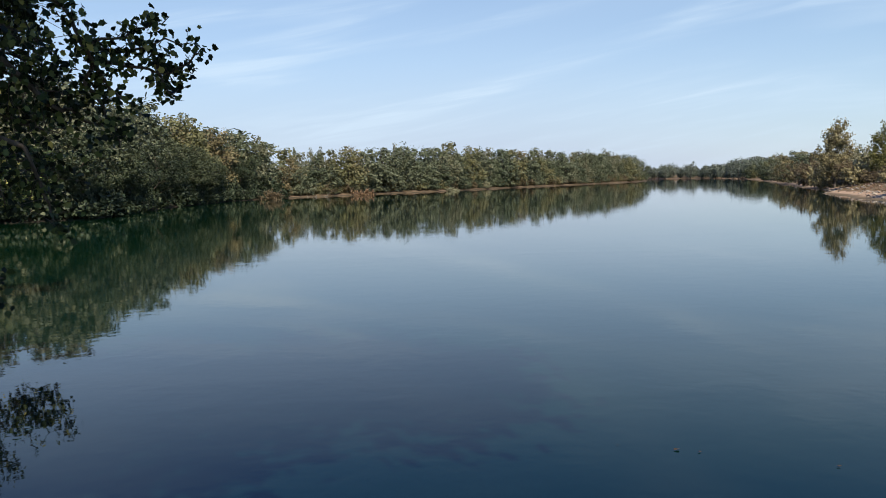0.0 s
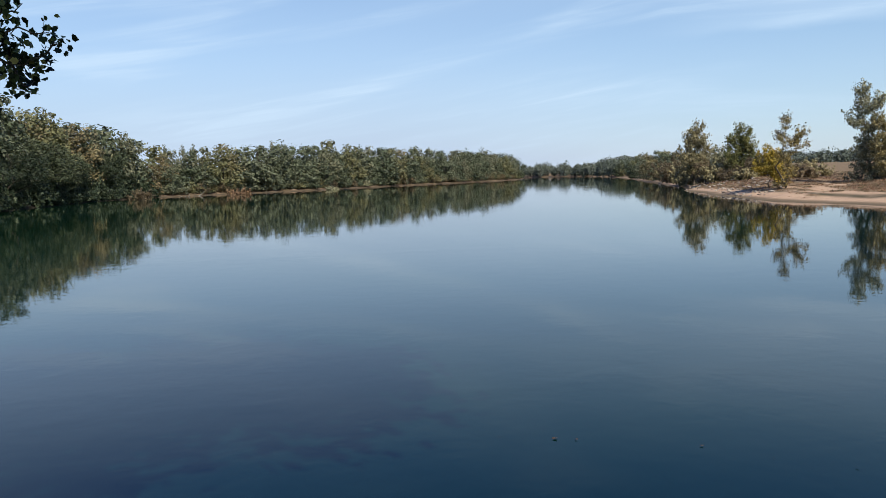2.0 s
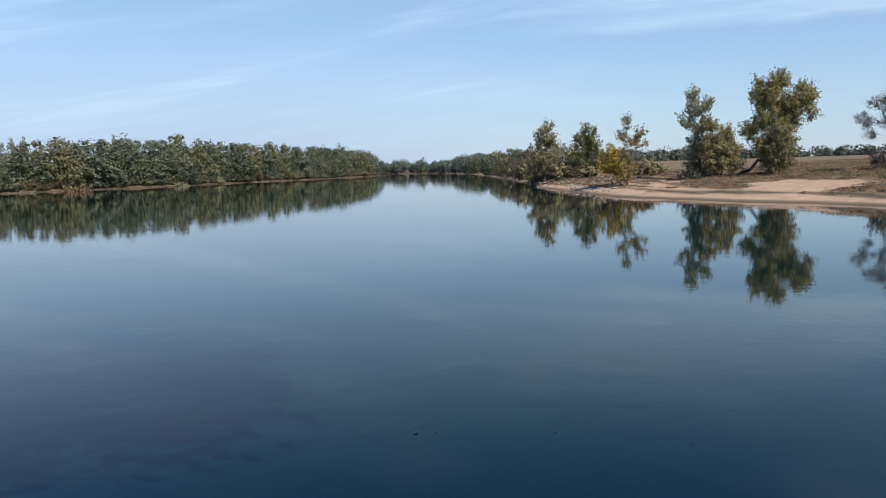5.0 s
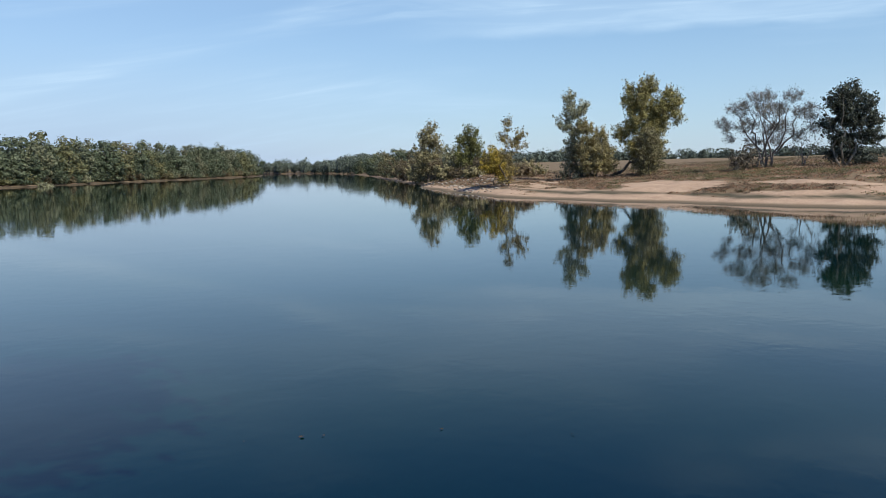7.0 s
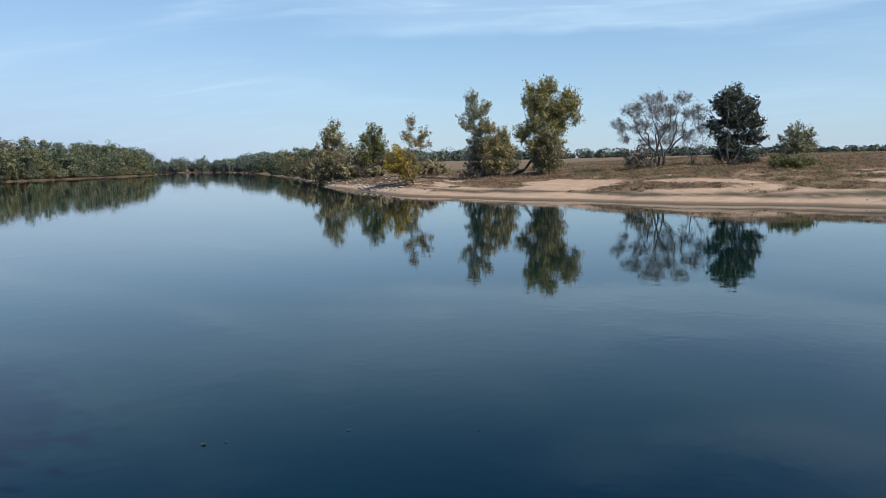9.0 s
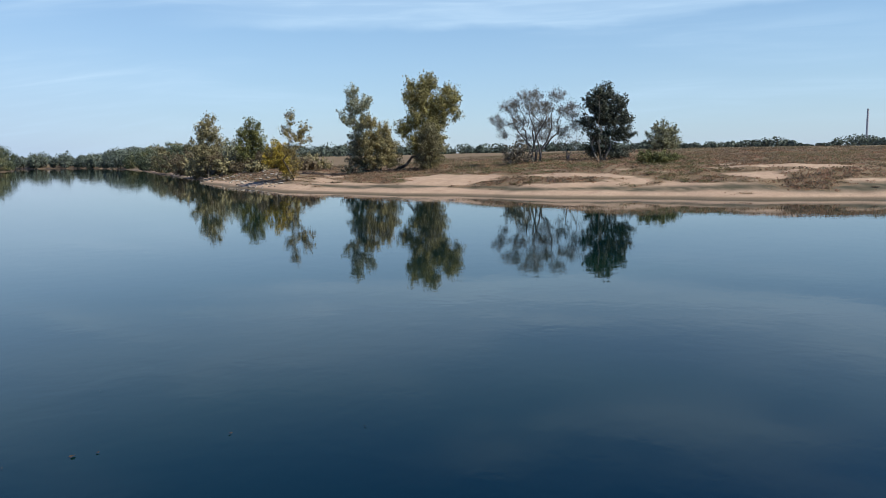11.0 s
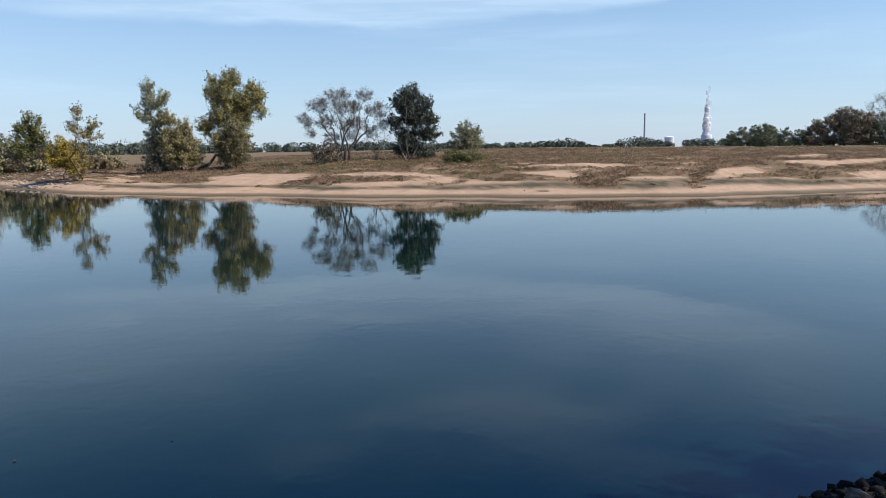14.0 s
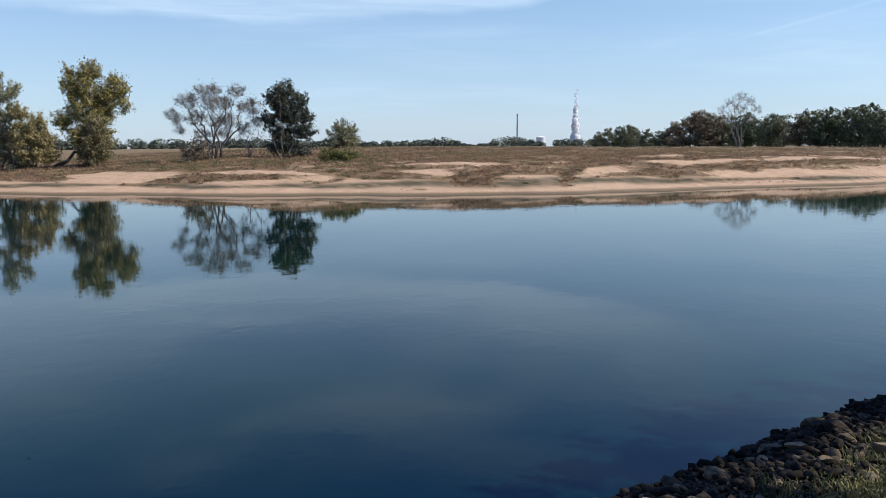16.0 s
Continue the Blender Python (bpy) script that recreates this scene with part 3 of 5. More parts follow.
def lobed_tree(seed, height, lobes, clumps, leaves, leaf, clump_r, trunk_r=0.2, lean=(0, 0), stems=1, sides=4, steps=3, fan=0.9, twigs=0, ball=False):
    """A leafy tree: lobes are (x, y, z, rx, ry, rz) of the crown, filled with leaf clumps on branches; returns wood and leaf arrays."""
    rng = np.random.default_rng(seed)
    stem, tips, pts, out = [], [], [], []
    top = np.array([lean[0], lean[1], height * 0.9])
    for st in range(stems):
        foot = np.array([rng.normal() * 0.25, rng.normal() * 0.25, -0.3]) if stems > 1 else np.array([0, 0, -0.3])
        tip = top + (np.array([(st / (stems - 1) - 0.5) * 2 * fan, rng.normal() * fan * 0.6, -abs(st / (stems - 1) - 0.5) * height * 0.35]) if stems > 1 else 0)
        stem.append(crooked(rng, foot, tip, trunk_r, trunk_r * 0.15, 6, 0.25))
    vol = np.array([(l[3] * l[4] * l[5]) ** 0.8 for l in lobes])
    for lobe, share in zip(lobes, vol / vol.sum()):
        c, r = np.array(lobe[:3]), np.array(lobe[3:])
        n = max(3, int(clumps * share))
        d = unit(rng.normal(size=(n, 3)))
        cc = c + d * r * rng.uniform(0.05, 1.0, (n, 1)) ** 0.42
        cc[:, 2] = np.maximum(cc[:, 2], 0.25)
        tips.append(cc)
        # each clump is a spray of leaves along a twig that points outwards and up
        for q, dq in zip(cc, unit(d + unit(cc - (top[0] * 0.5, top[1] * 0.5, height * 0.4)) * 0.6 + (0, 0, 0.75) + rng.normal(size=(n, 3)) * 0.35)):
            k = max(4, int(leaves / clumps * rng.uniform(0.5, 1.5)))
            rr = clump_r * rng.uniform(0.6, 1.3)
            if ball:
                e = unit(rng.normal(size=(k, 3)))
                pts.append(q + e * rr * rng.uniform(0.5, 1.0, (k, 1)) * (1, 1, 0.85))
                out.append(e + dq * 0.3 + (0, 0, 0.25))
                continue
            f = rng.uniform(-0.9, 1.0, (k, 1))
            e = rng.normal(size=(k, 3)) * 0.42 * (1.15 - 0.5 * np.abs(f))
            pts.append(q + (dq * f * 1.25 + e) * rr)
            out.append(unit(e) + dq * 0.5 + (0, 0, 0.2))
    tips = np.concatenate(tips)
    segs = branches(rng, stem, tips, trunk_r, steps)
    for q in tips if twigs else ():
        e = unit(rng.normal(size=(twigs, 3)) + unit(q - (0, 0, height * 0.35)) * 0.7)
        segs += [(q, q + w * clump_r * rng.uniform(0.5, 1.5), 0.015, 0.006) for w in e]
    pts, out = np.concatenate(pts), np.concatenate(out)
    keep = pts[:, 2] > 0.05
    cards = leaf_cards(rng, pts[keep], leaf, out=out[keep], loose=0.4 if ball else 0.6)
    if stems == 1:
        return tube_arrays(stem[0] + segs, sides), cards
    return [tube_arrays(q, 6) for q in stem] + [tube_arrays(segs, sides)], cards


def make_tree(name, x, y, arrays, mat, label, category="tree", bark=None, group="", turn=0, z=None):
    z = ground_z(x, y) - 0.05 if z is None else z
    t = thing(name, pose(x, y, z, 0, 0, turn), label, category, group)
    wood = arrays[0]
    if isinstance(wood, list):
        for q in wood[:-1]:
            place_part("stem", array_mesh("stem", *q), bark or MAT_BARK, t, smooth=True)
        tagged(place_part("twig_wood", array_mesh("twig_wood", *wood[-1]), bark or MAT_BARK, t, smooth=True), kind="stuff")
    else:
        place_part("trunk", array_mesh("trunk", *wood), bark or MAT_BARK, t, smooth=True)
    place_part("crown", array_mesh("crown", *arrays[1]), mat, t)
    return t


def facing(az):
    """The turn that sets a tree's own x axis across the line of sight and y away from it."""
    return -az



def bare_tree(seed, height, spread, stems, depth, leaves, leaf, trunk_r, low=0.15):
    """A tree that forks again and again, with few leaves on its twigs."""
    rng = np.random.default_rng(seed)
    segs, tips, limbs = [], [], []

    def fork(p, d, length, r, level):
        q = p + d * length
        mid = (p + q) / 2 + rng.normal(size=3) * length * 0.05
        segs.append((p, mid, r, r * 0.85))
        segs.append((mid, q, r * 0.85, r * 0.7))
        if level >= depth - 2:
            tips.append(q)
            tips.append(mid)
        if level >= depth:
            return
        for k in range(3 if rng.random() < 0.45 else 2):
            e = d + rng.normal(size=3) * 0.42 + np.array([0, 0, 0.07])
            e /= np.linalg.norm(e)
            fork(q, e, length * rng.uniform(0.66, 0.86), r * rng.uniform(0.52, 0.68), level + 1)

    for k in range(stems):
        a = 6.283 * (k + rng.uniform(-0.3, 0.3)) / stems
        d = np.array([math.cos(a) * spread, math.sin(a) * spread * 0.7, 1.0])
        d /= np.linalg.norm(d)
        base = np.array([rng.normal() * 0.15, rng.normal() * 0.15, -0.3])
        fork(base + np.array([0, 0, low * height * rng.uniform(0.2, 1.0)]), d, height * 0.3, trunk_r, 0)
        segs.append((base, base + np.array([0, 0, low * height + 0.3]), trunk_r * 1.25, trunk_r))
        limbs.append(list(segs))
        segs.clear()
    tips = np.array(tips)
    top = np.percentile(tips[:, 2], 99)
    k = height / top
    limbs = [[(a * k, b * k, ra, rb) for a, b, ra, rb in q] for q in limbs]
    tips = tips * k
    few = tips[rng.permutation(len(tips))[:max(20, len(tips) // 5)]]
    pick = few[rng.integers(len(few), size=leaves)] + rng.normal(size=(leaves, 3)) * 0.26
    return [tube_arrays(q, 4) for q in limbs], leaf_cards(rng, pick, leaf)


# --- single trees across the river
def across(name, az, d, arrays, mat, label, category="tree", bark=None, wood=True):
    x, y = polar(az, d)
    return make_tree(name, x, y, arrays, mat, label, category, bark, "trees on the sandy bank" if category == "tree" else "bushes on the sandy bank", facing(az))


across("tree", 42.8, 114, lobed_tree(5, 13.95, [(0.48, 0, 12.61, 1.43, 1.34, 1.34), (-2.10, 0, 12.22, 0.67, 0.76, 1.05), (-2.01, 0, 10.41, 1.05, 1.15, 1.43), (-0.19, 0, 10.22, 1.91, 1.72, 1.91), (3.44, 0, 11.36, 1.24, 1.24, 0.95), (4.01, 0, 9.65, 1.15, 1.24, 1.62), (4.58, 0, 7.83, 0.67, 0.76, 0.67),
       (2.29, 0, 8.88, 1.53, 1.53, 1.72), (-0.57, 0, 7.54, 2.10, 1.91, 1.81), (1.72, 0, 6.68, 1.43, 1.43, 1.34), (-3.06, 0, 6.02, 1.15, 1.24, 1.15), (-1.62, 0, 4.01, 1.24, 1.43, 1.43), (0.57, 0, 4.39, 2.10, 1.72, 1.72), (0.19, 0, 1.91, 1.81, 1.53, 1.43)], 760, 42000, 0.225, 0.52, 0.3), MAT_OLIVE, "tall olive-green poplar turning yellow on the sandy bank")
across("bush", 43.0, 110.5, lobed_tree(17, 6.2, [(0.2, 0, 5.0, 2.0, 1.8, 1.6), (0.6, 0, 3.4, 2.4, 2.0, 1.7), (0.1, 0, 1.6, 2.0, 1.8, 1.5)], 190, 10500, 0.2, 0.42, 0.1, stems=3), MAT_BROWNGREEN, "brown-olive shrub growing against the tall poplar", "bush")
across("tree", 38.0, 115, lobed_tree(6, 12.2, [(-1.0, 0, 11.5, 0.9, 0.9, 1.1), (1.2, 0, 10.4, 0.7, 0.8, 0.9), (-0.3, 0, 9.8, 1.5, 1.3, 1.3), (-2.7, 0, 9.1, 0.5, 0.5, 0.35), (-1.8, 0, 8.0, 0.9, 1.0, 1.1), (0.0, 0, 7.4, 1.5, 1.4, 1.3), (-0.9, 0, 4.7, 1.1, 1.1, 1.6), (-1.0, 0, 2.4, 0.9, 0.9, 1.4), (0.2, 0, 4.6, 1.2, 1.2, 1.6), (0.3, 0, 1.6, 1.4, 1.2, 1.2)],
       330, 15500, 0.21, 0.46, 0.2, (-0.8, 0)), MAT_GREY, "slender leaning willow with thin grey-green leaves")
across("tree", 39.45, 113, lobed_tree(7, 8.4, [(-1.2, 0, 7.3, 1.1, 1.1, 1.3), (-0.3, 0, 5.5, 1.9, 1.7, 1.7), (-1.6, 0, 3.8, 1.4, 1.5, 1.7), (0.9, 0, 3.5, 1.6, 1.6, 1.7), (0.0, 0, 1.7, 2.3, 2.0, 1.3), (1.9, 0, 1.6, 0.9, 1.1, 1.1)], 330, 17500, 0.21, 0.45, 0.18), MAT_GOLD, "bushy yellow-brown willow beside a taller one")
# added dark growth in place of the shadow the willows cast to the left
across("bush", 37.6, 113, lobed_tree(36, 1.4, [(0, 0, 0.6, 2.2, 1.0, 0.5), (2.4, 0, 0.5, 1.6, 1.0, 0.45)], 40, 2200, 0.2, 0.34, 0.05, stems=3), MAT_DULL, "low dark thicket standing in for the willows' cast shadow", "bush")
across("tree", 55.75, 106, lobed_tree(8, 9.7, [(0.28, 0, 8.88, 1.87, 1.68, 0.94), (-1.12, 0, 7.76, 1.68, 1.68, 1.12), (1.96, 0, 7.29, 1.50, 1.50, 1.22), (0.56, 0, 5.89, 2.62, 2.24, 1.40), (2.90, 0, 5.52, 1.03, 1.22, 1.03), (-2.06, 0, 5.05, 1.12, 1.22, 1.03), (2.62, 0, 3.55, 1.40, 1.40, 1.03), (0.00, 0, 3.37, 2.15, 1.87, 1.12),
       (-1.12, 0, 1.40, 1.31, 1.22, 0.84), (1.78, 0, 1.22, 1.96, 1.50, 0.84)], 460, 23000, 0.24, 0.5, 0.14, stems=6, fan=2.6), MAT_DULL, "dark green round tree with several pale stems", bark=MAT_PALEBARK)
across("tree", 51.0, 108, lobed_tree(23, 9.8, [(-0.9, 0, 9.0, 1.9, 1.8, 0.9), (2.8, 0, 8.9, 1.2, 1.4, 0.9), (-3.4, 0, 7.6, 1.7, 1.8, 1.1), (0.3, 0, 7.3, 2.2, 2.2, 1.2), (4.3, 0, 6.9, 1.7, 1.7, 1.2), (-5.2, 0, 5.6, 1.2, 1.4, 1.1), (-2.4, 0, 5.4, 1.6, 1.6, 1.0), (1.6, 0, 5.2, 1.5, 1.5, 1.0), (5.2, 0, 5.0, 1.0, 1.2, 0.9), (-4.6, 0, 3.9, 0.9, 1.0, 0.6), (3.4, 0, 4.2, 1.1, 1.2, 0.8), (-1.6, 0, 3.4, 1.2, 1.3, 0.9), (0.9, 0, 3.4, 1.3, 1.3, 0.9), (0.0, 0, 5.0, 1.4, 1.4, 1.0)],
       760, 5200, 0.14, 0.55, 0.17, stems=7, fan=3.6, sides=3, twigs=10), MAT_DRYLEAF, "half-bare spreading tree with grey twigs and withered leaves", bark=MAT_TWIG)
across("tree", 53.2, 107, bare_tree(31, 4.4, 0.5, 3, 4, 160, 0.2, 0.07), MAT_DRYLEAF, "small leafless grey tree between two larger ones", bark=MAT_PALEBARK)
across("bush", 49.6, 104, lobed_tree(33, 3.4, [(0, 0, 1.5, 2.0, 1.6, 1.6)], 45, 1300, 0.28, 0.5, 0.07, stems=4), MAT_DRYLEAF, "dark brown thicket under the half-bare tree", "bush")
across("tree", 60.0, 150, lobed_tree(10, 6.0, [(0.1, 0, 4.4, 2.1, 2.0, 1.3), (-1.2, 0, 3.0, 2.1, 2.0, 1.8), (1.3, 0, 2.9, 2.1, 2.0, 1.8), (0.2, 0, 1.5, 3.2, 2.6, 1.3)], 150, 8500, 0.28, 0.55, 0.16), MAT_GREY, "small rounded grey-green tree behind the dry grass")
across("bush", 59.6, 91, lobed_tree(11, 1.7, [(-0.6, 0, 0.75, 1.7, 1.5, 0.7), (1.0, 0, 0.7, 1.4, 1.3, 0.6)], 80, 4200, 0.2, 0.36, 0.06), MAT_SHRUB, "low dark green bush on the sandy slope", "bush")
across("tree", 27.1, 162, lobed_tree(12, 12.4, [(0.2, 0, 10.9, 1.9, 1.9, 1.4), (-0.6, 0, 9.0, 2.0, 2.0, 1.6), (1.4, 0, 8.6, 2.0, 2.0, 1.8), (-1.6, 0, 6.6, 2.0, 2.0, 1.8), (1.8, 0, 5.9, 2.2, 2.2, 2.0), (0.2, 0, 4.4, 3.0, 2.6, 2.2), (3.0, 0, 3.2, 1.6, 1.8, 2.0), (-2.0, 0, 2.6, 2.0, 2.0, 1.8)], 330, 14500, 0.3, 0.66, 0.26), MAT_BROWNGREEN, "dense brown-green tree at the tip of the bank")
across("tree", 30.1, 146, lobed_tree(13, 9.8, [(-0.2, 0, 8.9, 1.0, 1.0, 1.0), (0.9, 0, 7.6, 1.3, 1.3, 1.2), (-0.9, 0, 6.9, 1.4, 1.4, 1.3), (1.4, 0, 5.4, 1.7, 1.6, 1.5), (-1.0, 0, 4.7, 1.8, 1.7, 1.6), (0.4, 0, 2.8, 2.7, 2.4, 1.8)], 240, 10500, 0.28, 0.6, 0.22), MAT_SHRUB, "conical green tree above the stony bank")
across("tree", 28.8, 152, lobed_tree(15, 7.2, [(0.2, 0, 6.0, 0.7, 0.8, 1.0), (-0.4, 0, 4.4, 1.6, 1.6, 1.4), (0.2, 0, 2.4, 2.2, 2.0, 2.0)], 110, 3800, 0.3, 0.55, 0.12, twigs=4), MAT_GREY, "pale green sapling between two trees")
across("tree", 32.95, 107, lobed_tree(14, 9.4, [(0.1, 0, 8.3, 0.7, 0.8, 1.1), (1.8, 0, 7.0, 0.8, 0.8, 0.8), (-0.6, 0, 6.6, 0.9, 0.9, 0.9), (2.6, 0, 5.6, 0.6, 0.6, 0.5), (0.9, 0, 5.6, 1.2, 1.1, 1.1), (0.0, 0, 4.0, 0.9, 0.9, 1.1), (0.6, 0, 2.2, 0.8, 0.8, 1.2), (-0.4, 0, 0.6, 0.9, 0.9, 0.5)], 170, 3300, 0.21, 0.42, 0.12, twigs=5), MAT_DRYYELLOW, "thin young poplar with sparse yellow leaves on sand")
across("tree", 32.0, 112, lobed_tree(16, 5.8, [(-0.6, 0, 4.6, 1.1, 1.2, 1.0), (0.9, 0, 4.0, 1.3, 1.3, 1.1), (-0.3, 0, 2.9, 1.8, 1.6, 1.2), (1.1, 0, 2.0, 1.5, 1.4, 1.1)], 150, 5600, 0.22, 0.42, 0.1), MAT_YELLOW, "golden yellow young tree beside a thin poplar")
for k, (az, d, h, w) in enumerate(((25.5, 194, 5.4, 3.4), (26.4, 176, 5.4, 3.2), (24.8, 232, 5.6, 3.6), (28.3, 146, 3.2, 2.6), (31.5, 140, 3.0, 2.6), (34.4, 150, 2.6, 3.0), (29.6, 142, 2.0, 2.6), (26.9, 167, 3.0, 2.8), (25.9, 200, 6.0, 3.6), (25.1, 214, 5.2, 3.4), (27.9, 156, 4.4, 2.8), (29.5, 149, 4.0, 2.6), (31.1, 141, 3.4, 2.4), (26.3, 172, 4.2, 2.6), (33.8, 128, 1.6, 2.2), (30.4, 139, 1.8, 2.2))):
    across("bush", az, d, lobed_tree(60 + k, h, [(0, 0, h * 0.5, w, w * 0.9, h * 0.45), (w * 0.5, 0, h * 0.3, w * 0.8, w * 0.8, h * 0.3)], 60, 2300, 0.42, 0.6, 0.08), (MAT_SCRUB, MAT_BROWNGREEN)[k % 2], "brown-green willow bush along the bank", "bush")


def leaning_trunk():
    """A dark dead trunk that leans out of the ground beside the poplar."""
    x, y = polar(41.1, 113.5)
    t = thing("dead_trunk", pose(x, y, ground_z(x, y), 0, 0, facing(41.1)), "dark dead trunk leaning towards the tall poplar", "dead trunk")
    rng = np.random.default_rng(4)
    seg = crooked(rng, (-1.2, 0, -0.2), (2.6, 0.3, 3.1), 0.28, 0.13, 6, 0.2) + crooked(rng, (0.9, 0.1, 1.5), (1.5, -0.5, 2.6), 0.08, 0.03, 3)
    place_part("trunk", array_mesh("trunk", *tube_arrays(seg, 7)), MAT_BARK, t, smooth=True)


leaning_trunk()


# --- the wooded bank on our side, further up
def forest_mesh(seed, leaf=0.62, leaves=2500):
    rng = np.random.default_rng(seed)
    h = 14.0
    lobes = [(rng.normal() * 0.5, rng.normal() * 0.5, h * 0.82, h * 0.15, h * 0.15, h * 0.16)]
    for k in range(7):
        a = k * 2.4 + rng.uniform(-0.4, 0.4)
        zz = h * (0.16 + 0.085 * k)
        rad = (1.1, 1.7, 2.4, 2.7, 2.5, 2.1, 1.6)[k]
        lobes.append((math.cos(a) * rad, math.sin(a) * rad, zz - h * 0.05, h * 0.17, h * 0.17, h * 0.15))
    return lobed_tree(seed + 50, h, lobes, 100, leaves, leaf, 1.3, 0.24, sides=3, steps=1, ball=True)


SKYLINE = ((-35, -24, -19, -14, -12, -9, -6, 0, 6, 10, 14, 40), (19.5, 19.8, 20.0, 18.2, 14.0, 12.2, 14.8, 14.6, 14.4, 14.0, 13.2, 12))


def build_forest():
    rng = np.random.default_rng(3)
    kinds = []
    for k in range(8):
        arr = forest_mesh(k)
        kinds.append((array_mesh("trunk", *arr[0]), array_mesh("crown", *arr[1])))
        kinds[-1][0].materials.append(MAT_BARK)
        kinds[-1][1].materials.append(MAT_WARMWOOD if k > 5 else MAT_WILLOW)
    fine, coarse = [], []
    for k in range(4):
        arr = forest_mesh(30 + k, 0.46, 4000)
        fine.append((array_mesh("trunk", *arr[0]), array_mesh("crown", *arr[1])))
        arr = forest_mesh(40 + k, 0.85, 1300)
        coarse.append((array_mesh("trunk", *arr[0]), array_mesh("crown", *arr[1])))
        for q in (fine[-1], coarse[-1]):
            q[0].materials.append(MAT_BARK)
            q[1].materials.append(MAT_WARMWOOD if k == 3 else MAT_WILLOW)
    # front-row trees of the shaded stretch, their shade painted into the leaves
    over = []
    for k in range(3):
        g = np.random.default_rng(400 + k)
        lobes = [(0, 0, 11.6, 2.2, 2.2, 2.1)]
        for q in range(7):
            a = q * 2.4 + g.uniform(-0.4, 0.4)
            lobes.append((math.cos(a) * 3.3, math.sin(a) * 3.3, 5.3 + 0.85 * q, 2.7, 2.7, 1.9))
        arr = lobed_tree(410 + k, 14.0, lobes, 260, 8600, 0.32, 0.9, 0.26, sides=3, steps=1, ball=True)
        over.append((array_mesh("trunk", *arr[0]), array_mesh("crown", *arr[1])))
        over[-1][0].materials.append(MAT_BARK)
        over[-1][1].materials.append(MAT_SHADEDWOOD)
    line = OUR_BANK[3:17][::-1]
    seg = np.hypot(*np.diff(line, axis=0).T)
    cum = np.concatenate([[0], np.cumsum(seg)])
    for row, (off, step) in enumerate(((4.2, 5.6), (10.5, 6.5), (19, 9.0))):
        s = rng.uniform(0, 3)
        while s < cum[-1]:
            k = int(np.searchsorted(cum, s, side="right") - 1)
            a, b = line[min(k, len(line) - 2)], line[min(k, len(line) - 2) + 1]
            d = (b - a) / np.hypot(*(b - a))
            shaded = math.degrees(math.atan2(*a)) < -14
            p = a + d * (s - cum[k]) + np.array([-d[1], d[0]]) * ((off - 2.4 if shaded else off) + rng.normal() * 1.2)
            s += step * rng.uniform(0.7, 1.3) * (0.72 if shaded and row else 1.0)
            z, sh, _ = terrain(p[:1], p[1:])
            if sh[0] < (0.6 if shaded else 1.8):
                continue
            az = math.degrees(math.atan2(p[0], p[1]))
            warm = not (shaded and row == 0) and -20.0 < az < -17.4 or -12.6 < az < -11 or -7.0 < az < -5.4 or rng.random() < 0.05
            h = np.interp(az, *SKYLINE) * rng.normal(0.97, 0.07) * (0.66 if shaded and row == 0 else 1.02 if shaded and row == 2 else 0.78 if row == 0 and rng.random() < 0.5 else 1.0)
            t = thing("tree", pose(p[0], p[1], z[0] - 0.1, 0, 0, rng.uniform(0, 360)), "leafy riverside tree in a dense green wood", "tree", "trees of the river wood")
            t.scale = (h / 14.0 * rng.uniform(1.05, 1.35),) * 2 + (h / 14.0,)
            if warm:
                tagged(t, "leafy riverside tree turning yellow-brown in the wood")
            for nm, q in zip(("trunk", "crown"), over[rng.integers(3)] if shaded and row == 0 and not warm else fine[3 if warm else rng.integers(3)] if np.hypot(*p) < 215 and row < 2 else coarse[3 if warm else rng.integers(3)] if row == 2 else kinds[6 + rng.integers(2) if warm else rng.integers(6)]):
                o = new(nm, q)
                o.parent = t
    for az, d, h in ((-10.7, 310, 16.5), (-9.6, 305, 15.8), (-8.9, 300, 16.2), (-3.4, 300, 17)):
        x, y = polar(az, d)
        t = thing("tree", pose(x, y, ground_z(x, y), 0, 0, az * 50), "dark slender tree standing behind the river wood", "tree", "trees of the river wood")
        t.scale = (0.55, 0.55, h / 14.0)
        for nm, q in zip(("trunk", "crown"), kinds[1]):
            o = new(nm, q)
            o.parent = t
    # low growth that closes the foot of the wood; dark leaf colour paints the shade under the overhang
    low = []
    for k in range(6):
        arr = lobed_tree(140 + k, 3.0, [(0, 0, 1.5, 1.9, 1.7, 1.3), (1.3, 0.5, 1.0, 1.5, 1.5, 0.9), (-1.2, -0.4, 1.1, 1.4, 1.5, 1.0)], 50, 900, 0.45, 0.6, 0.07, sides=3, steps=1)
        low.append((array_mesh("stems", *arr[0]), array_mesh("foliage", *arr[1])))
        low[-1][0].materials.append(MAT_BARK)
        low[-1][1].materials.append((MAT_WILLOW, MAT_SCRUB, MAT_WILLOW, MAT_WARMWOOD, MAT_SHADEDLEAF, MAT_SHADEDLEAF)[k])
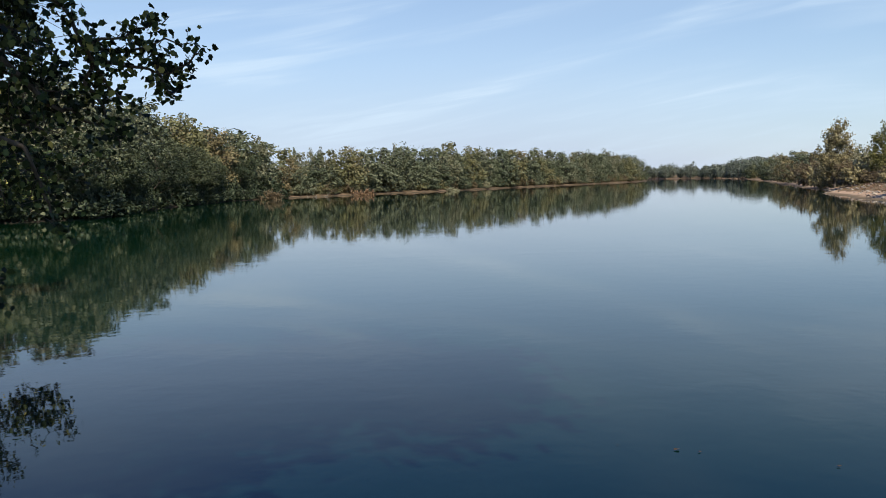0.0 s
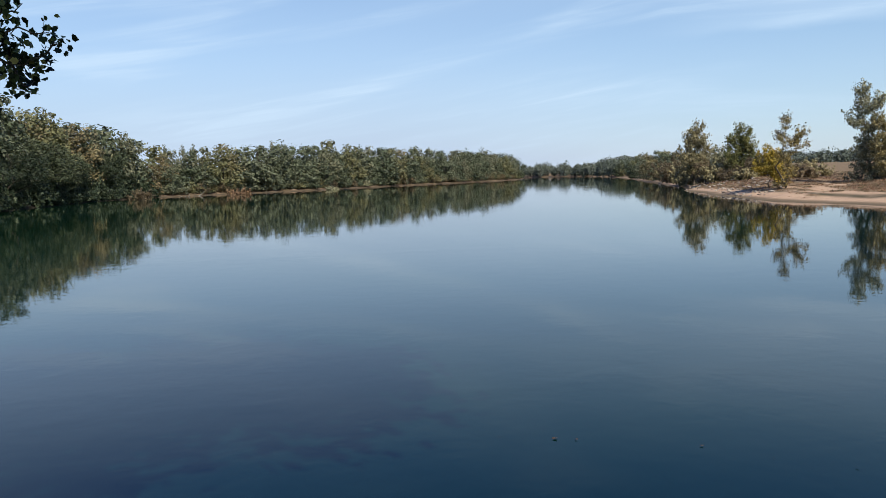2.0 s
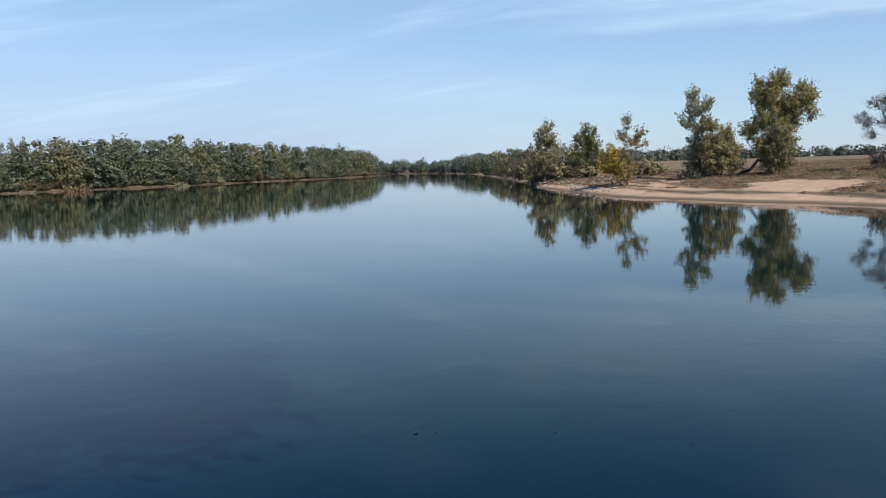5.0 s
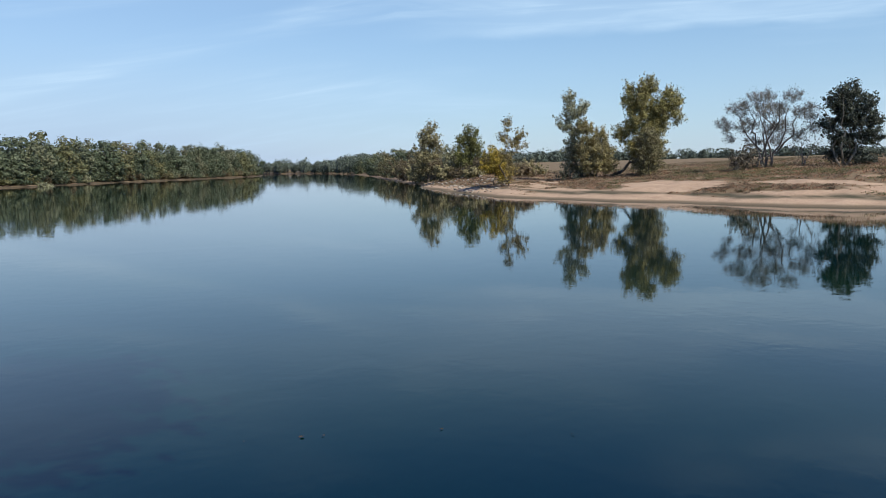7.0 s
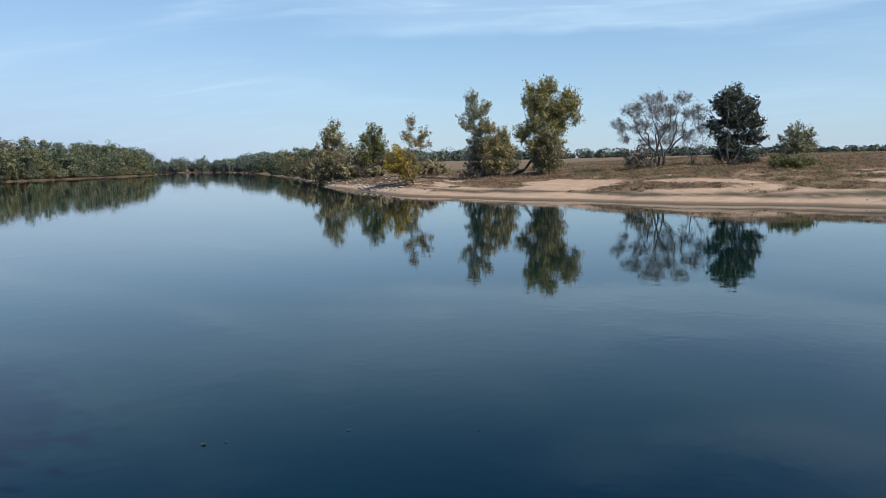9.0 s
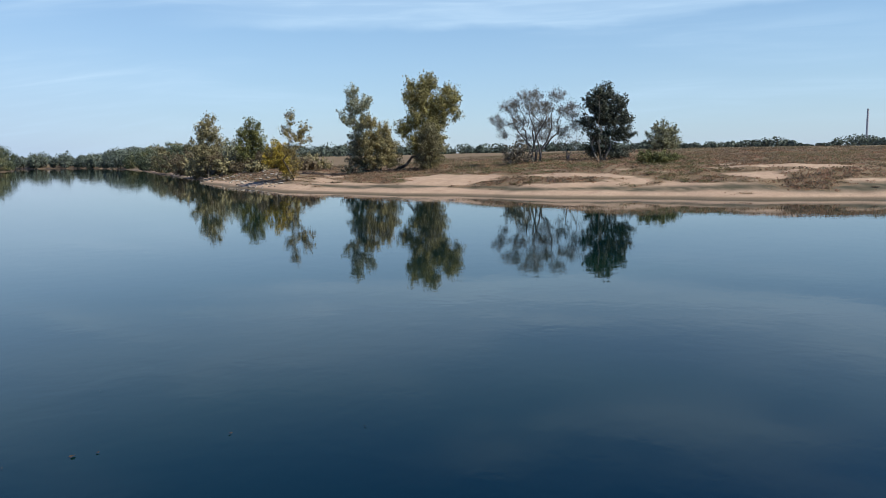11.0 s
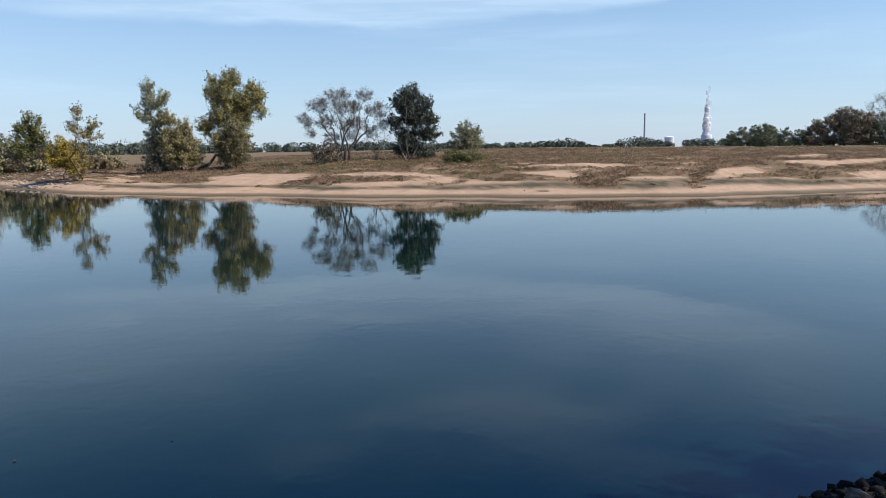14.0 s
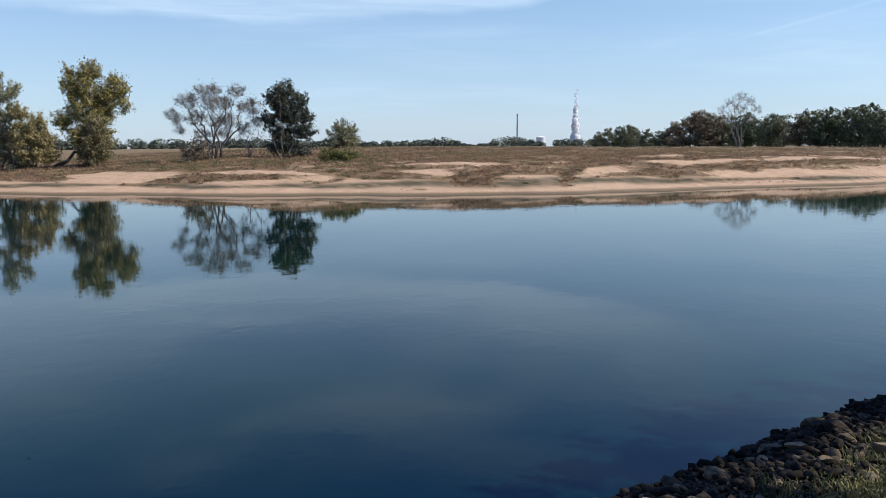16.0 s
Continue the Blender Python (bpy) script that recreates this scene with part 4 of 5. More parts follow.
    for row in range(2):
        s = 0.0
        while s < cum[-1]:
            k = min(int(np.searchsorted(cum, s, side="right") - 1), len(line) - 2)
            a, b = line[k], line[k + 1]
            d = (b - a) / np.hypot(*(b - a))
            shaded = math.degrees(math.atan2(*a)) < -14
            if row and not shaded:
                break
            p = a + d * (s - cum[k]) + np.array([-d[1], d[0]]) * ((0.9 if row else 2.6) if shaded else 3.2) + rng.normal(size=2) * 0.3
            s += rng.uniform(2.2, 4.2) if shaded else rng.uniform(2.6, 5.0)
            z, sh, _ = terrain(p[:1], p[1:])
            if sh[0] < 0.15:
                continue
            t = thing("bush", pose(p[0], p[1], z[0] - 0.1, 0, 0, rng.uniform(0, 360)), "leafy bush overhung by the river wood, shade painted into its leaves" if shaded else "low leafy bush at the foot of the river wood", "bush", "bushes along the river wood")
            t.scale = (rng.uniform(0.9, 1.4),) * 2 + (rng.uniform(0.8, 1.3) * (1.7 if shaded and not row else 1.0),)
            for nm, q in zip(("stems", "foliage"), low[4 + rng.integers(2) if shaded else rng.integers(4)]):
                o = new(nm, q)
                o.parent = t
    # the nearer trees of the far bank, from the bend down to the sandy point
    line = FAR_BANK[5:10]
    seg = np.hypot(*np.diff(line, axis=0).T)
    cum = np.concatenate([[0], np.cumsum(seg)])
    for off, step in ((2.6, 8.0), (11, 11.0)):
        s = 60.0
        while s < cum[-1] - 40:
            k = int(np.searchsorted(cum, s, side="right") - 1)
            a, b = line[k], line[k + 1]
            d = (b - a) / np.hypot(*(b - a))
            p = a + d * (s - cum[k]) + np.array([-d[1], d[0]]) * (off + rng.normal() * 2)
            s += step * rng.uniform(0.6, 1.4)
            z, sh, fr = terrain(p[:1], p[1:])
            if sh[0] < 1.0:
                continue
            dist = np.hypot(*p)
            h = np.interp(dist, (200, 260, 330, 450), (6.0, 7.8, 9.0, 10.0)) * rng.uniform(0.7, 1.12)
            t = thing("tree", pose(p[0], p[1], z[0] - 0.1, 0, 0, rng.uniform(0, 360)), "dull green tree on the bank below the river bend", "tree", "trees below the river bend")
            t.scale = (h / 14.0 * rng.uniform(1.1, 1.6),) * 2 + (h / 14.0,)
            for nm, q in zip(("trunk", "crown"), coarse[rng.integers(len(coarse))]):
                o = new(nm, q)
                o.parent = t
    # the wood on the plain, downstream
    tops = ((77.6, 78.3, 79, 80, 81, 81.8, 82.6, 83.3, 84.1, 85, 86, 87.5, 89.7, 91.4, 92.8, 94.8, 97, 101), (0.5, 1.0, 1.48, 1.62, 1.74, 1.55, 1.35, 1.7, 2.2, 2.55, 2.9, 2.6, 2.3, 2.45, 2.87, 2.8, 2.87, 2.9))
    broad = []
    for k in range(5):
        g = np.random.default_rng(300 + k)
        lobes = [(0, 0, 11.0, 3.0, 3.0, 2.6)]
        for q in range(9):
            a = q * 2.4 + g.uniform(-0.4, 0.4)
            rad = (3.4, 3.8, 4.0, 4.0, 3.8, 3.6, 3.2, 2.6, 2.0)[q]
            lobes.append((math.cos(a) * rad, math.sin(a) * rad, 1.8 + 0.95 * q, 2.8, 2.8, 2.1))
        arr = lobed_tree(310 + k, 14.0, lobes, 180, 4400, 0.58, 1.1, 0.26, sides=3, steps=1, ball=True)
        broad.append((array_mesh("trunk", *arr[0]), array_mesh("crown", *arr[1])))
        broad[-1][0].materials.append(MAT_BARK)
        broad[-1][1].materials.append(MAT_PLAINBROWN if k == 4 else MAT_PLAINWOOD)
    for k in range(34):
        az = 77.9 + k * 0.7
        d = np.interp(az, (78, 88, 101), (330, 268, 208))
        x, y = polar(az + rng.normal() * 0.12, d + rng.uniform(-6, 9))
        h = EYE + d * math.tan(radians(np.interp(az, *tops))) - ground_z(x, y)
        brown = 84 < az < 87.5 and rng.random() < 0.6 or rng.random() < 0.12
        t = thing("tree", pose(x, y, ground_z(x, y) - 0.15, 0, 0, rng.uniform(0, 360)), "broad brown-green tree in a wood on the plain" if brown else "broad dark green tree in a wood on the plain", "tree", "trees of the plain wood")
        hh = h * rng.uniform(0.86, 1.04)
        t.scale = (hh / 14.0 * rng.uniform(0.95, 1.25),) * 2 + (hh / 14.0,)
        for nm, q in zip(("trunk", "crown"), broad[4] if brown else broad[rng.integers(4)]):
            o = new(nm, q)
            o.parent = t


build_forest()
across("tree", 88.2, 232, lobed_tree(41, 15.0, [(0.2, 0, 13.6, 2.2, 2.0, 1.3), (-2.6, 0, 12.2, 1.7, 1.7, 1.3), (2.9, 0, 12.4, 1.7, 1.7, 1.3), (-4.3, 0, 9.9, 1.6, 1.6, 1.4), (4.4, 0, 10.1, 1.6, 1.6, 1.4), (0, 0, 10.4, 2.6, 2.4, 1.6), (-2.4, 0, 7.8, 1.8, 1.8, 1.4), (2.6, 0, 7.6, 1.8, 1.8, 1.4)], 300, 600, 0.16, 0.9, 0.22, stems=5, fan=3.0, sides=3, twigs=7), MAT_DRYLEAF, "tall leafless tree in front of the wood", bark=MAT_PALEBARK)


def wood_shore():
    """Driftwood and single bushes at the foot of the river wood."""
    rng = np.random.default_rng(14)
    for az, d, n in ((-9.9, 224, 4), (-9.0, 229, 3)):
        x, y = polar(az, d)
        t = thing("driftwood", pose(x, y, ground_z(x, y)), "bleached driftwood branch lying on the shore", "driftwood", "driftwood on the shore")
        for k in range(n):
            b = (rng.uniform(-4, 4), rng.uniform(-1, 1), rng.uniform(0.6, 2.2))
            place_part("limb", array_mesh("limb", *tube_arrays(crooked(rng, (rng.uniform(-1, 1), 0, 0.1), b, 0.22, 0.06, 4, 0.3), 6)), MAT_PALEBARK, t, smooth=True)
    for az, d, h, w, mat, label in ((-5.9, 232, 3.6, 3.4, MAT_RUST, "rust-brown bush hanging over the water"), (0.8, 262, 2.0, 1.8, MAT_GREY, "pale grey-green bush on the shore"), (-12.6, 205, 4.5, 3.0, MAT_SCRUB, "brown bush at the wood's edge"), (3.2, 290, 2.2, 2.0, MAT_GREY, "pale grey-green bush on the shore")):
        x, y = polar(az, d)
        arr = lobed_tree(int(200 + az), h, [(0, 0, h * 0.45, w, w * 0.8, h * 0.45), (w * 0.6, 0, h * 0.3, w * 0.7, w * 0.6, h * 0.3)], 60, 1800, 0.45, 0.6, 0.08)
        make_tree("bush", x, y, arr, mat, label, "bush")


wood_shore()


def far_woods():
    """The tree line along the horizon of the plain, too far to tell tree from tree."""
    rng = np.random.default_rng(17)
    pts, segs, faces = [], [], []
    for k in range(560):
        az = rng.uniform(22, 104)
        d = rng.uniform(620, 1150) if az < 60 or rng.random() < 0.6 else rng.uniform(900, 1300)
        h = d * math.tan(radians(np.interp(az, (22, 33, 38, 42, 50, 57, 61, 65, 67.5, 69, 70.6, 71.4, 73.4, 74, 75, 75.6, 77, 104), (0.9, 1.0, 1.0, 0.68, 0.74, 0.7, 0.5, 0.5, 0.72, 0.22, 0.25, 0.8, 0.75, 0.42, 0.42, 0.6, 0.6, 0.8)))) * rng.uniform(0.4, 1.05)
        if rng.random() < 0.1 and az < 60:
            h *= 1.25
        x, y = polar(az, d)
        z = ground_z(x, y)
        n = 130
        q = unit(rng.normal(size=(n, 3)))
        faces.append(q + (0, 0, 0.4))
        w = h * rng.uniform(0.45, 0.75) + 1
        pts.append(np.array([x, y, z + h * 0.45]) + q * (w, w, h * 0.55) * rng.uniform(0.7, 1, (n, 1)))
        segs += crooked(rng, (x, y, z - 0.3), (x, y, z + h * 0.7), 0.35, 0.1, 2)
    base = thing("far_woods", pose(0, 0, 0), "distant dark tree line along the horizon of the plain", "woods", kind="stuff")
    place_part("trunks", array_mesh("trunks", *tube_arrays(segs, 4)), MAT_BARK, base)
    place_part("crowns", array_mesh("crowns", *leaf_cards(rng, np.concatenate(pts), 2.2, out=np.concatenate(faces))), MAT_HAZEWOOD, base)


far_woods()


def bend_woods():
    """The trees on the far bank of the bend, one dense mass."""
    rng = np.random.default_rng(19)
    line = FAR_BANK[1:7]
    pts, segs, faces = [], [], []
    for off in (2.5, 9, 18):
        for k in range(95):
            j = rng.integers(len(line) - 1)
            a, b = line[j], line[j + 1]
            d = (b - a) / np.hypot(*(b - a))
            p = a + (b - a) * rng.random() + np.array([-d[1], d[0]]) * (off + rng.normal() * 2)
            az = math.degrees(math.atan2(*p))
            if az < 12:
                continue
            z = ground_z(*p)
            h = np.interp(az, (12, 15, 16.9, 17.4, 17.9, 18.5, 19.6, 20.3, 20.9, 21.6, 22.6, 23.2, 24, 26), (7.5, 9.0, 10.5, 7.6, 11.5, 8.0, 8.4, 7.6, 10.8, 11.4, 9.4, 9.0, 11.0, 10.5)) * rng.uniform(0.5, 1.08)
            w = min(h * rng.uniform(0.28, 0.48), 3.4)
            q = unit(rng.normal(size=(210, 3)))
            faces.append(q + (0, 0, 0.4))
            c = np.array([p[0], p[1], z + h * 0.52]) + q * (w, w, h * 0.48) * rng.uniform(0.55, 1, (210, 1))
            pts.append(c)
            segs += crooked(rng, (p[0], p[1], z - 0.3), (p[0], p[1], z + h * 0.8), 0.22, 0.06, 2)
    base = thing("bend_woods", pose(0, 0, 0), "dense dull green trees along the far river bend", "woods", kind="stuff")
    place_part("trunks", array_mesh("trunks", *tube_arrays(segs, 4)), MAT_BARK, base)
    place_part("crowns", array_mesh("crowns", *leaf_cards(rng, np.concatenate(pts), 0.95, out=np.concatenate(faces))), MAT_HAZEBEND, base)


bend_woods()


# ---------------------------------------------------------------- the power station on the horizon
def lathe(profile, sides=40):
    """A turned shape from (radius, height) pairs."""
    bm = bmesh.new()
    rings = [[bm.verts.new((r * math.cos(6.28319 * k / sides), r * math.sin(6.28319 * k / sides), z)) for k in range(sides)] for r, z in profile]
    for lo, hi in zip(rings[:-1], rings[1:]):
        for k in range(sides):
            bm.faces.new((lo[k], lo[(k + 1) % sides], hi[(k + 1) % sides], hi[k]))
    return bm


def power_station():
    x, y = polar(72.79, 2600)
    z = ground_z(x, y)
    t = thing("chimney", pose(x, y, z), "tall slim grey concrete chimney on the horizon", "chimney")
    top = 4 + 2600 * math.tan(radians(2.5)) - z
    part("shaft", lathe([(3.6, -2), (3.2, top * 0.5), (2.8, top - 3)]), MAT_CONCRETE, t, smooth=True)
    part("rim", lathe([(3.0, top - 3), (3.2, top - 2.6), (3.2, top), (2.4, top), (2.2, top - 6)]), MAT_CONCRETE, t, "darker rim")
    x, y = polar(74.5, 2600)
    z = ground_z(x, y)
    t = thing("reactor_building", pose(x, y, z), "round white concrete reactor building with a shallow dome", "building")
    top = 4 + 2600 * math.tan(radians(0.86)) - z
    part("wall", lathe([(15, -2), (15, top - 5)]), MAT_WHITECONCRETE, t, smooth=True)
    part("roof", lathe([(15.6, top - 5), (15.6, top - 3.6), (13, top - 2), (8, top - 0.8), (0.1, top)]), MAT_WHITECONCRETE, t)
    x, y = polar(76.98, 2700)
    z = ground_z(x, y)
    t = thing("cooling_tower", pose(x, y, z), "pale concrete cooling tower with a waisted shell", "cooling tower")
    top = 4 + 2700 * math.tan(radians(0.92)) - z
    part("shell", lathe([(24, -2), (20.5, top * 0.35), (17.6, top * 0.7), (17.0, top * 0.85), (17.4, top), (16.4, top), (16.2, top * 0.8)]), MAT_WHITECONCRETE, t, smooth=True)
    # the cloud of steam over it
    rng = np.random.default_rng(2)
    bm = bmesh.new()
    h0, h1 = top, 4 + 2700 * math.tan(radians(3.1)) - z
    for k in range(90):
        f = (k / 89) ** 0.9
        r = np.interp(f, (0, 0.35, 0.5, 0.75, 1), (10, 8.5, 10, 6, 3)) * rng.uniform(0.7, 1.0)
        m = Matrix.Translation((rng.normal() * np.interp(f, (0, 0.5, 1), (4.5, 4, 2.5)) + f * 4, rng.normal() * 3, h0 - 4 + (h1 - h0) * f)) @ Matrix.Diagonal((r, r, r * rng.uniform(0.8, 1.3), 1))
        bmesh.ops.create_icosphere(bm, subdivisions=3, radius=1.0, matrix=m)
    for v in bm.verts:
        v.co += Vector(noise.noise_vector(v.co * 0.1)) * 3.0 + Vector(noise.noise_vector(v.co * 0.3)) * 1.2
    me = bpy.data.meshes.new("steam")
    bm.to_mesh(me)
    bm.free()
    me.materials.append(MAT_STEAM)
    me.polygons.foreach_set("use_smooth", np.ones(len(me.polygons), dtype=bool))
    st = new("steam_cloud", me)
    st.matrix_world = pose(x, y, z)
    tagged(st, "white steam rising from the cooling tower", "steam", kind="stuff")
    bm = bmesh.new()
    for k in range(16):
        f = k / 15
        r = rng.uniform(3, 8) * (1 - f * 0.5)
        m = Matrix.Translation((rng.normal() * 5 + 4 + f * 3, rng.normal() * 4, h1 - 12 + f * 62)) @ Matrix.Diagonal((r, r, r * 1.3, 1))
        bmesh.ops.create_icosphere(bm, subdivisions=2, radius=1.0, matrix=m)
    for v in bm.verts:
        v.co += Vector(noise.noise_vector(v.co * 0.12)) * 3.5
    me = bpy.data.meshes.new("thin_steam")
    bm.to_mesh(me)
    bm.free()
    me.materials.append(MAT_THINSTEAM)
    me.polygons.foreach_set("use_smooth", np.ones(len(me.polygons), dtype=bool))
    st = new("steam_wisp", me)
    st.matrix_world = pose(x, y, z)
    tagged(st, "thin grey wisps where the steam breaks up", "steam", kind="stuff")


power_station()


# ---------------------------------------------------------------- dry grass and scrub across the river
def bank_points(rng, n, az0, az1, d0, d1, s0, s1):
    az = np.radians(rng.uniform(az0, az1, n))
    d = np.exp(rng.uniform(math.log(d0), math.log(d1), n))
    x, y = d * np.sin(az), d * np.cos(az)
    z, s, far = terrain(x, y)
    ok = (far > 0) & (s > s0) & (s < s1)
    return x[ok], y[ok], z[ok], s[ok]


def tufts(rng, x, y, z, h, blades, width, bow=0.55):
    """Grass tufts: each blade one narrow triangle-like quad that bends over."""
    n = len(x) * blades
    base = np.repeat(np.stack([x, y, z - 0.03], -1), blades, 0) + rng.normal(size=(n, 3)) * (0.09, 0.09, 0)
    a = rng.uniform(0, 6.283, n)
    out = np.stack([np.cos(a), np.sin(a), np.zeros(n)], -1)
    side = np.stack([-np.sin(a), np.cos(a), np.zeros(n)], -1)
    hh = (np.repeat(h, blades) * rng.uniform(0.6, 1.2, n))[:, None]
    w = width * rng.uniform(0.6, 1.3, (n, 1))
    tip = base + out * hh * rng.uniform(0.1, bow, (n, 1)) + np.array([0, 0, 1.0]) * hh
    mid = base + out * hh * 0.12 + np.array([0, 0, 0.55]) * hh
    q = np.stack([base - side * w * 0.5, mid - side * w * 0.5, tip, mid + side * w * 0.6], 1)
    return q.reshape(-1, 3), np.arange(4 * n).reshape(-1, 4)


def bank_plants():
    rng = np.random.default_rng(21)
    ob = thing("dry_grass", pose(0, 0, 0), "dry reddish-brown grass on the sandy bank and plain", "grass", kind="stuff")
    x, y, z, s = bank_points(rng, 90000, 24, 101, 56, 160, 2, 65)
    keep = patchy(x, y, s) + rng.normal(size=len(x)) * 0.2 > 0.3
    x, y, z, s = x[keep], y[keep], z[keep], s[keep]
    h = rng.uniform(0.1, 0.26, len(x)) * np.clip(0.6 + patchy(x, y, s) * 0.6, 0.5, 1.3)
    place_part("blades", array_mesh("blades", *tufts(rng, x, y, z, h, 4, 0.06, 0.9)), MAT_DRYGRASS, ob)
    # mounds of low scrub: brown, dull purple-brown, and olive near the single trees
    x, y, z, s = bank_points(rng, 15000, 24, 101, 62, 200, 3, 120)
    keep = patchy(x, y, s) + rng.normal(size=len(x)) * 0.2 > 0.42
    x, y, z, s = x[keep], y[keep], z[keep], s[keep]
    az = np.degrees(np.arctan2(x, y))
    tone = cloudy(az * 0.35, s / 7.0, 51) + rng.normal(size=len(x)) * 0.25
    sets = ([], [], [])
    for a, b, c, sh, zz, tn in zip(x, y, z, s, az, tone):
        r = rng.uniform(0.22, 0.6) * min(1.5, 0.7 + sh / 45)
        n = 30
        q = unit(rng.normal(size=(n, 3)))
        kind = 2 if tn > (-0.3 if 40 < zz < 63 and sh < 48 else 0.75) else 1 if tn < -0.1 else 0
        sets[kind].append(np.array([a, b, c + r * 0.2]) + q * (r * 1.8, r * 1.8, r * 0.36) * rng.uniform(0.3, 1, (n, 1)))
    ob = thing("scrub", pose(0, 0, 0), "low brown and olive scrub on the plain", "scrub", kind="stuff")
    for nm, mat, q in zip(("brown_leaves", "dark_leaves", "olive_leaves"), (MAT_SCRUB, MAT_HEATH, MAT_OLIVESCRUB), sets):
        place_part(nm, array_mesh(nm, *leaf_cards(rng, np.concatenate(q), 0.17, out=np.tile((0.1, -0.25, 1.0), (30 * len(q), 1)))), mat, ob)


bank_plants()


# ---------------------------------------------------------------- stones
def stone_mesh(seed, sub=2, flat=1.0):
    rng = np.random.default_rng(seed)
    bm = bmesh.new()
    bmesh.ops.create_icosphere(bm, subdivisions=sub, radius=0.5)
    off = Vector(rng.uniform(-20, 20, 3))
    planes = [(Vector(rng.normal(size=3)).normalized(), rng.uniform(0.22, 0.4)) for k in range(10)]
    sx = (rng.uniform(0.95, 1.3), rng.uniform(0.6, 0.9), rng.uniform(0.4, 0.7) * flat)
    for v in bm.verts:
        for n, d in planes:
            e = v.co.dot(n)
            if e > d:
                v.co -= n * (e - d)
        v.co += v.co.normalized() * noise.noise(v.co * 2.6 + off) * 0.035
        v.co = Vector((v.co.x * sx[0], v.co.y * sx[1], v.co.z * sx[2]))
    me = bpy.data.meshes.new("stone")
    bm.to_mesh(me)
    bm.free()
    return me


def riprap():
    """Broken stones along our shore, and small rubble between them."""
    rng = np.random.default_rng(8)
    meshes = [stone_mesh(k) for k in range(9)]
    for me in meshes:
        me.materials.append(MAT_STONE)
    heap = thing("riprap", pose(0, 0, 0), "dark broken stones heaped along the water's edge", "stones")
    line = OUR_BANK[22:29]
    seg = np.hypot(*np.diff(line, axis=0).T)
    cum = np.concatenate([[0], np.cumsum(seg)])
    made = 0
    while made < 298:
        s = rng.uniform(7, cum[-1]) if made % 6 else rng.uniform(0, cum[-1])
        k = int(np.searchsorted(cum, s, side="right") - 1)
        a, b = line[min(k, len(line) - 2)], line[min(k, len(line) - 2) + 1]
        d = (b - a) / np.hypot(*(b - a))
        o = rng.uniform(0.05 + 0.25 * math.sin(s * 2.3) * math.sin(s * 0.9), 0.7 if made < 24 else 2.3)
        p = a + d * (s - cum[min(k, len(line) - 2)]) - np.array([-d[1], d[0]]) * o
        z = ground_z(*p)
        size = float(np.clip(rng.lognormal(-1.9, 0.45), 0.09, 0.5))
        if made < 24:
            size = rng.uniform(0.22, 0.42)
        st = new("stone", meshes[rng.integers(len(meshes))])
        st.parent = heap
        st.matrix_basis = pose(p[0], p[1], max(z, -0.12) + size * 0.12, rng.uniform(-22, 22), rng.uniform(-22, 22), rng.uniform(0, 360)) @ Matrix.Diagonal((size, size, size, 1))
        made += 1
    # rubble
    small = [stone_mesh(40 + k, 1, 1.05) for k in range(5)]
    vs, fs, base = [], [], 0
    n = 5600
    st = rng.uniform(6.5, cum[-1], n)
    j = np.minimum(np.searchsorted(cum, st, side="right") - 1, len(line) - 2)
    d = (line[j + 1] - line[j]) / seg[j][:, None]
    p = line[j] + d * (st - cum[j])[:, None] - np.stack([-d[:, 1], d[:, 0]], -1) * rng.uniform(-0.08, 1.9, (n, 1))
    zz = terrain(p[:, 0], p[:, 1])[0]
    cos = []
    for me in small:
        co = np.empty(len(me.vertices) * 3)
        me.vertices.foreach_get("co", co)
        cos.append((co.reshape(-1, 3), np.array([list(f.vertices) for f in me.polygons])))
    for k in range(n):
        size = float(np.clip(rng.lognormal(-2.3, 0.45), 0.04, 0.28))
        co, fc = cos[k % 5]
        m = np.array(pose(0, 0, 0, rng.uniform(-25, 25), rng.uniform(-25, 25), rng.uniform(0, 360)).to_3x3()) * size
        vs.append(co @ m.T + (p[k, 0], p[k, 1], zz[k] + size * 0.15))
        fs.append(fc + base)
        base += len(co)
    ob = new("rubble", array_mesh("rubble", np.concatenate(vs), np.concatenate(fs)))
    ob.data.materials.append(MAT_STONE)
    tagged(ob, "small broken rubble between the larger bank stones", "rubble", kind="stuff")
    # pale stones on the slope at the tip across the river
    pale = [stone_mesh(20 + k) for k in range(4)]
    for me in pale:
        me.materials.append(MAT_PALESTONE)
    heap = thing("bank_stones", pose(0, 0, 0), "pale stones scattered on the slope across the river", "stones")
    x, y, z, s = bank_points(rng, 3600, 24.5, 33, 100, 230, 0.4, 11)
    for q in range(min(260, len(x))):
        size = rng.uniform(0.25, 0.8)
        st = new("stone", pale[q % len(pale)])
        st.parent = heap
        st.matrix_basis = pose(x[q], y[q], z[q] + size * 0.1, rng.uniform(-20, 20), rng.uniform(-20, 20), rng.uniform(0, 360)) @ Matrix.Diagonal((size, size, size, 1))


riprap()


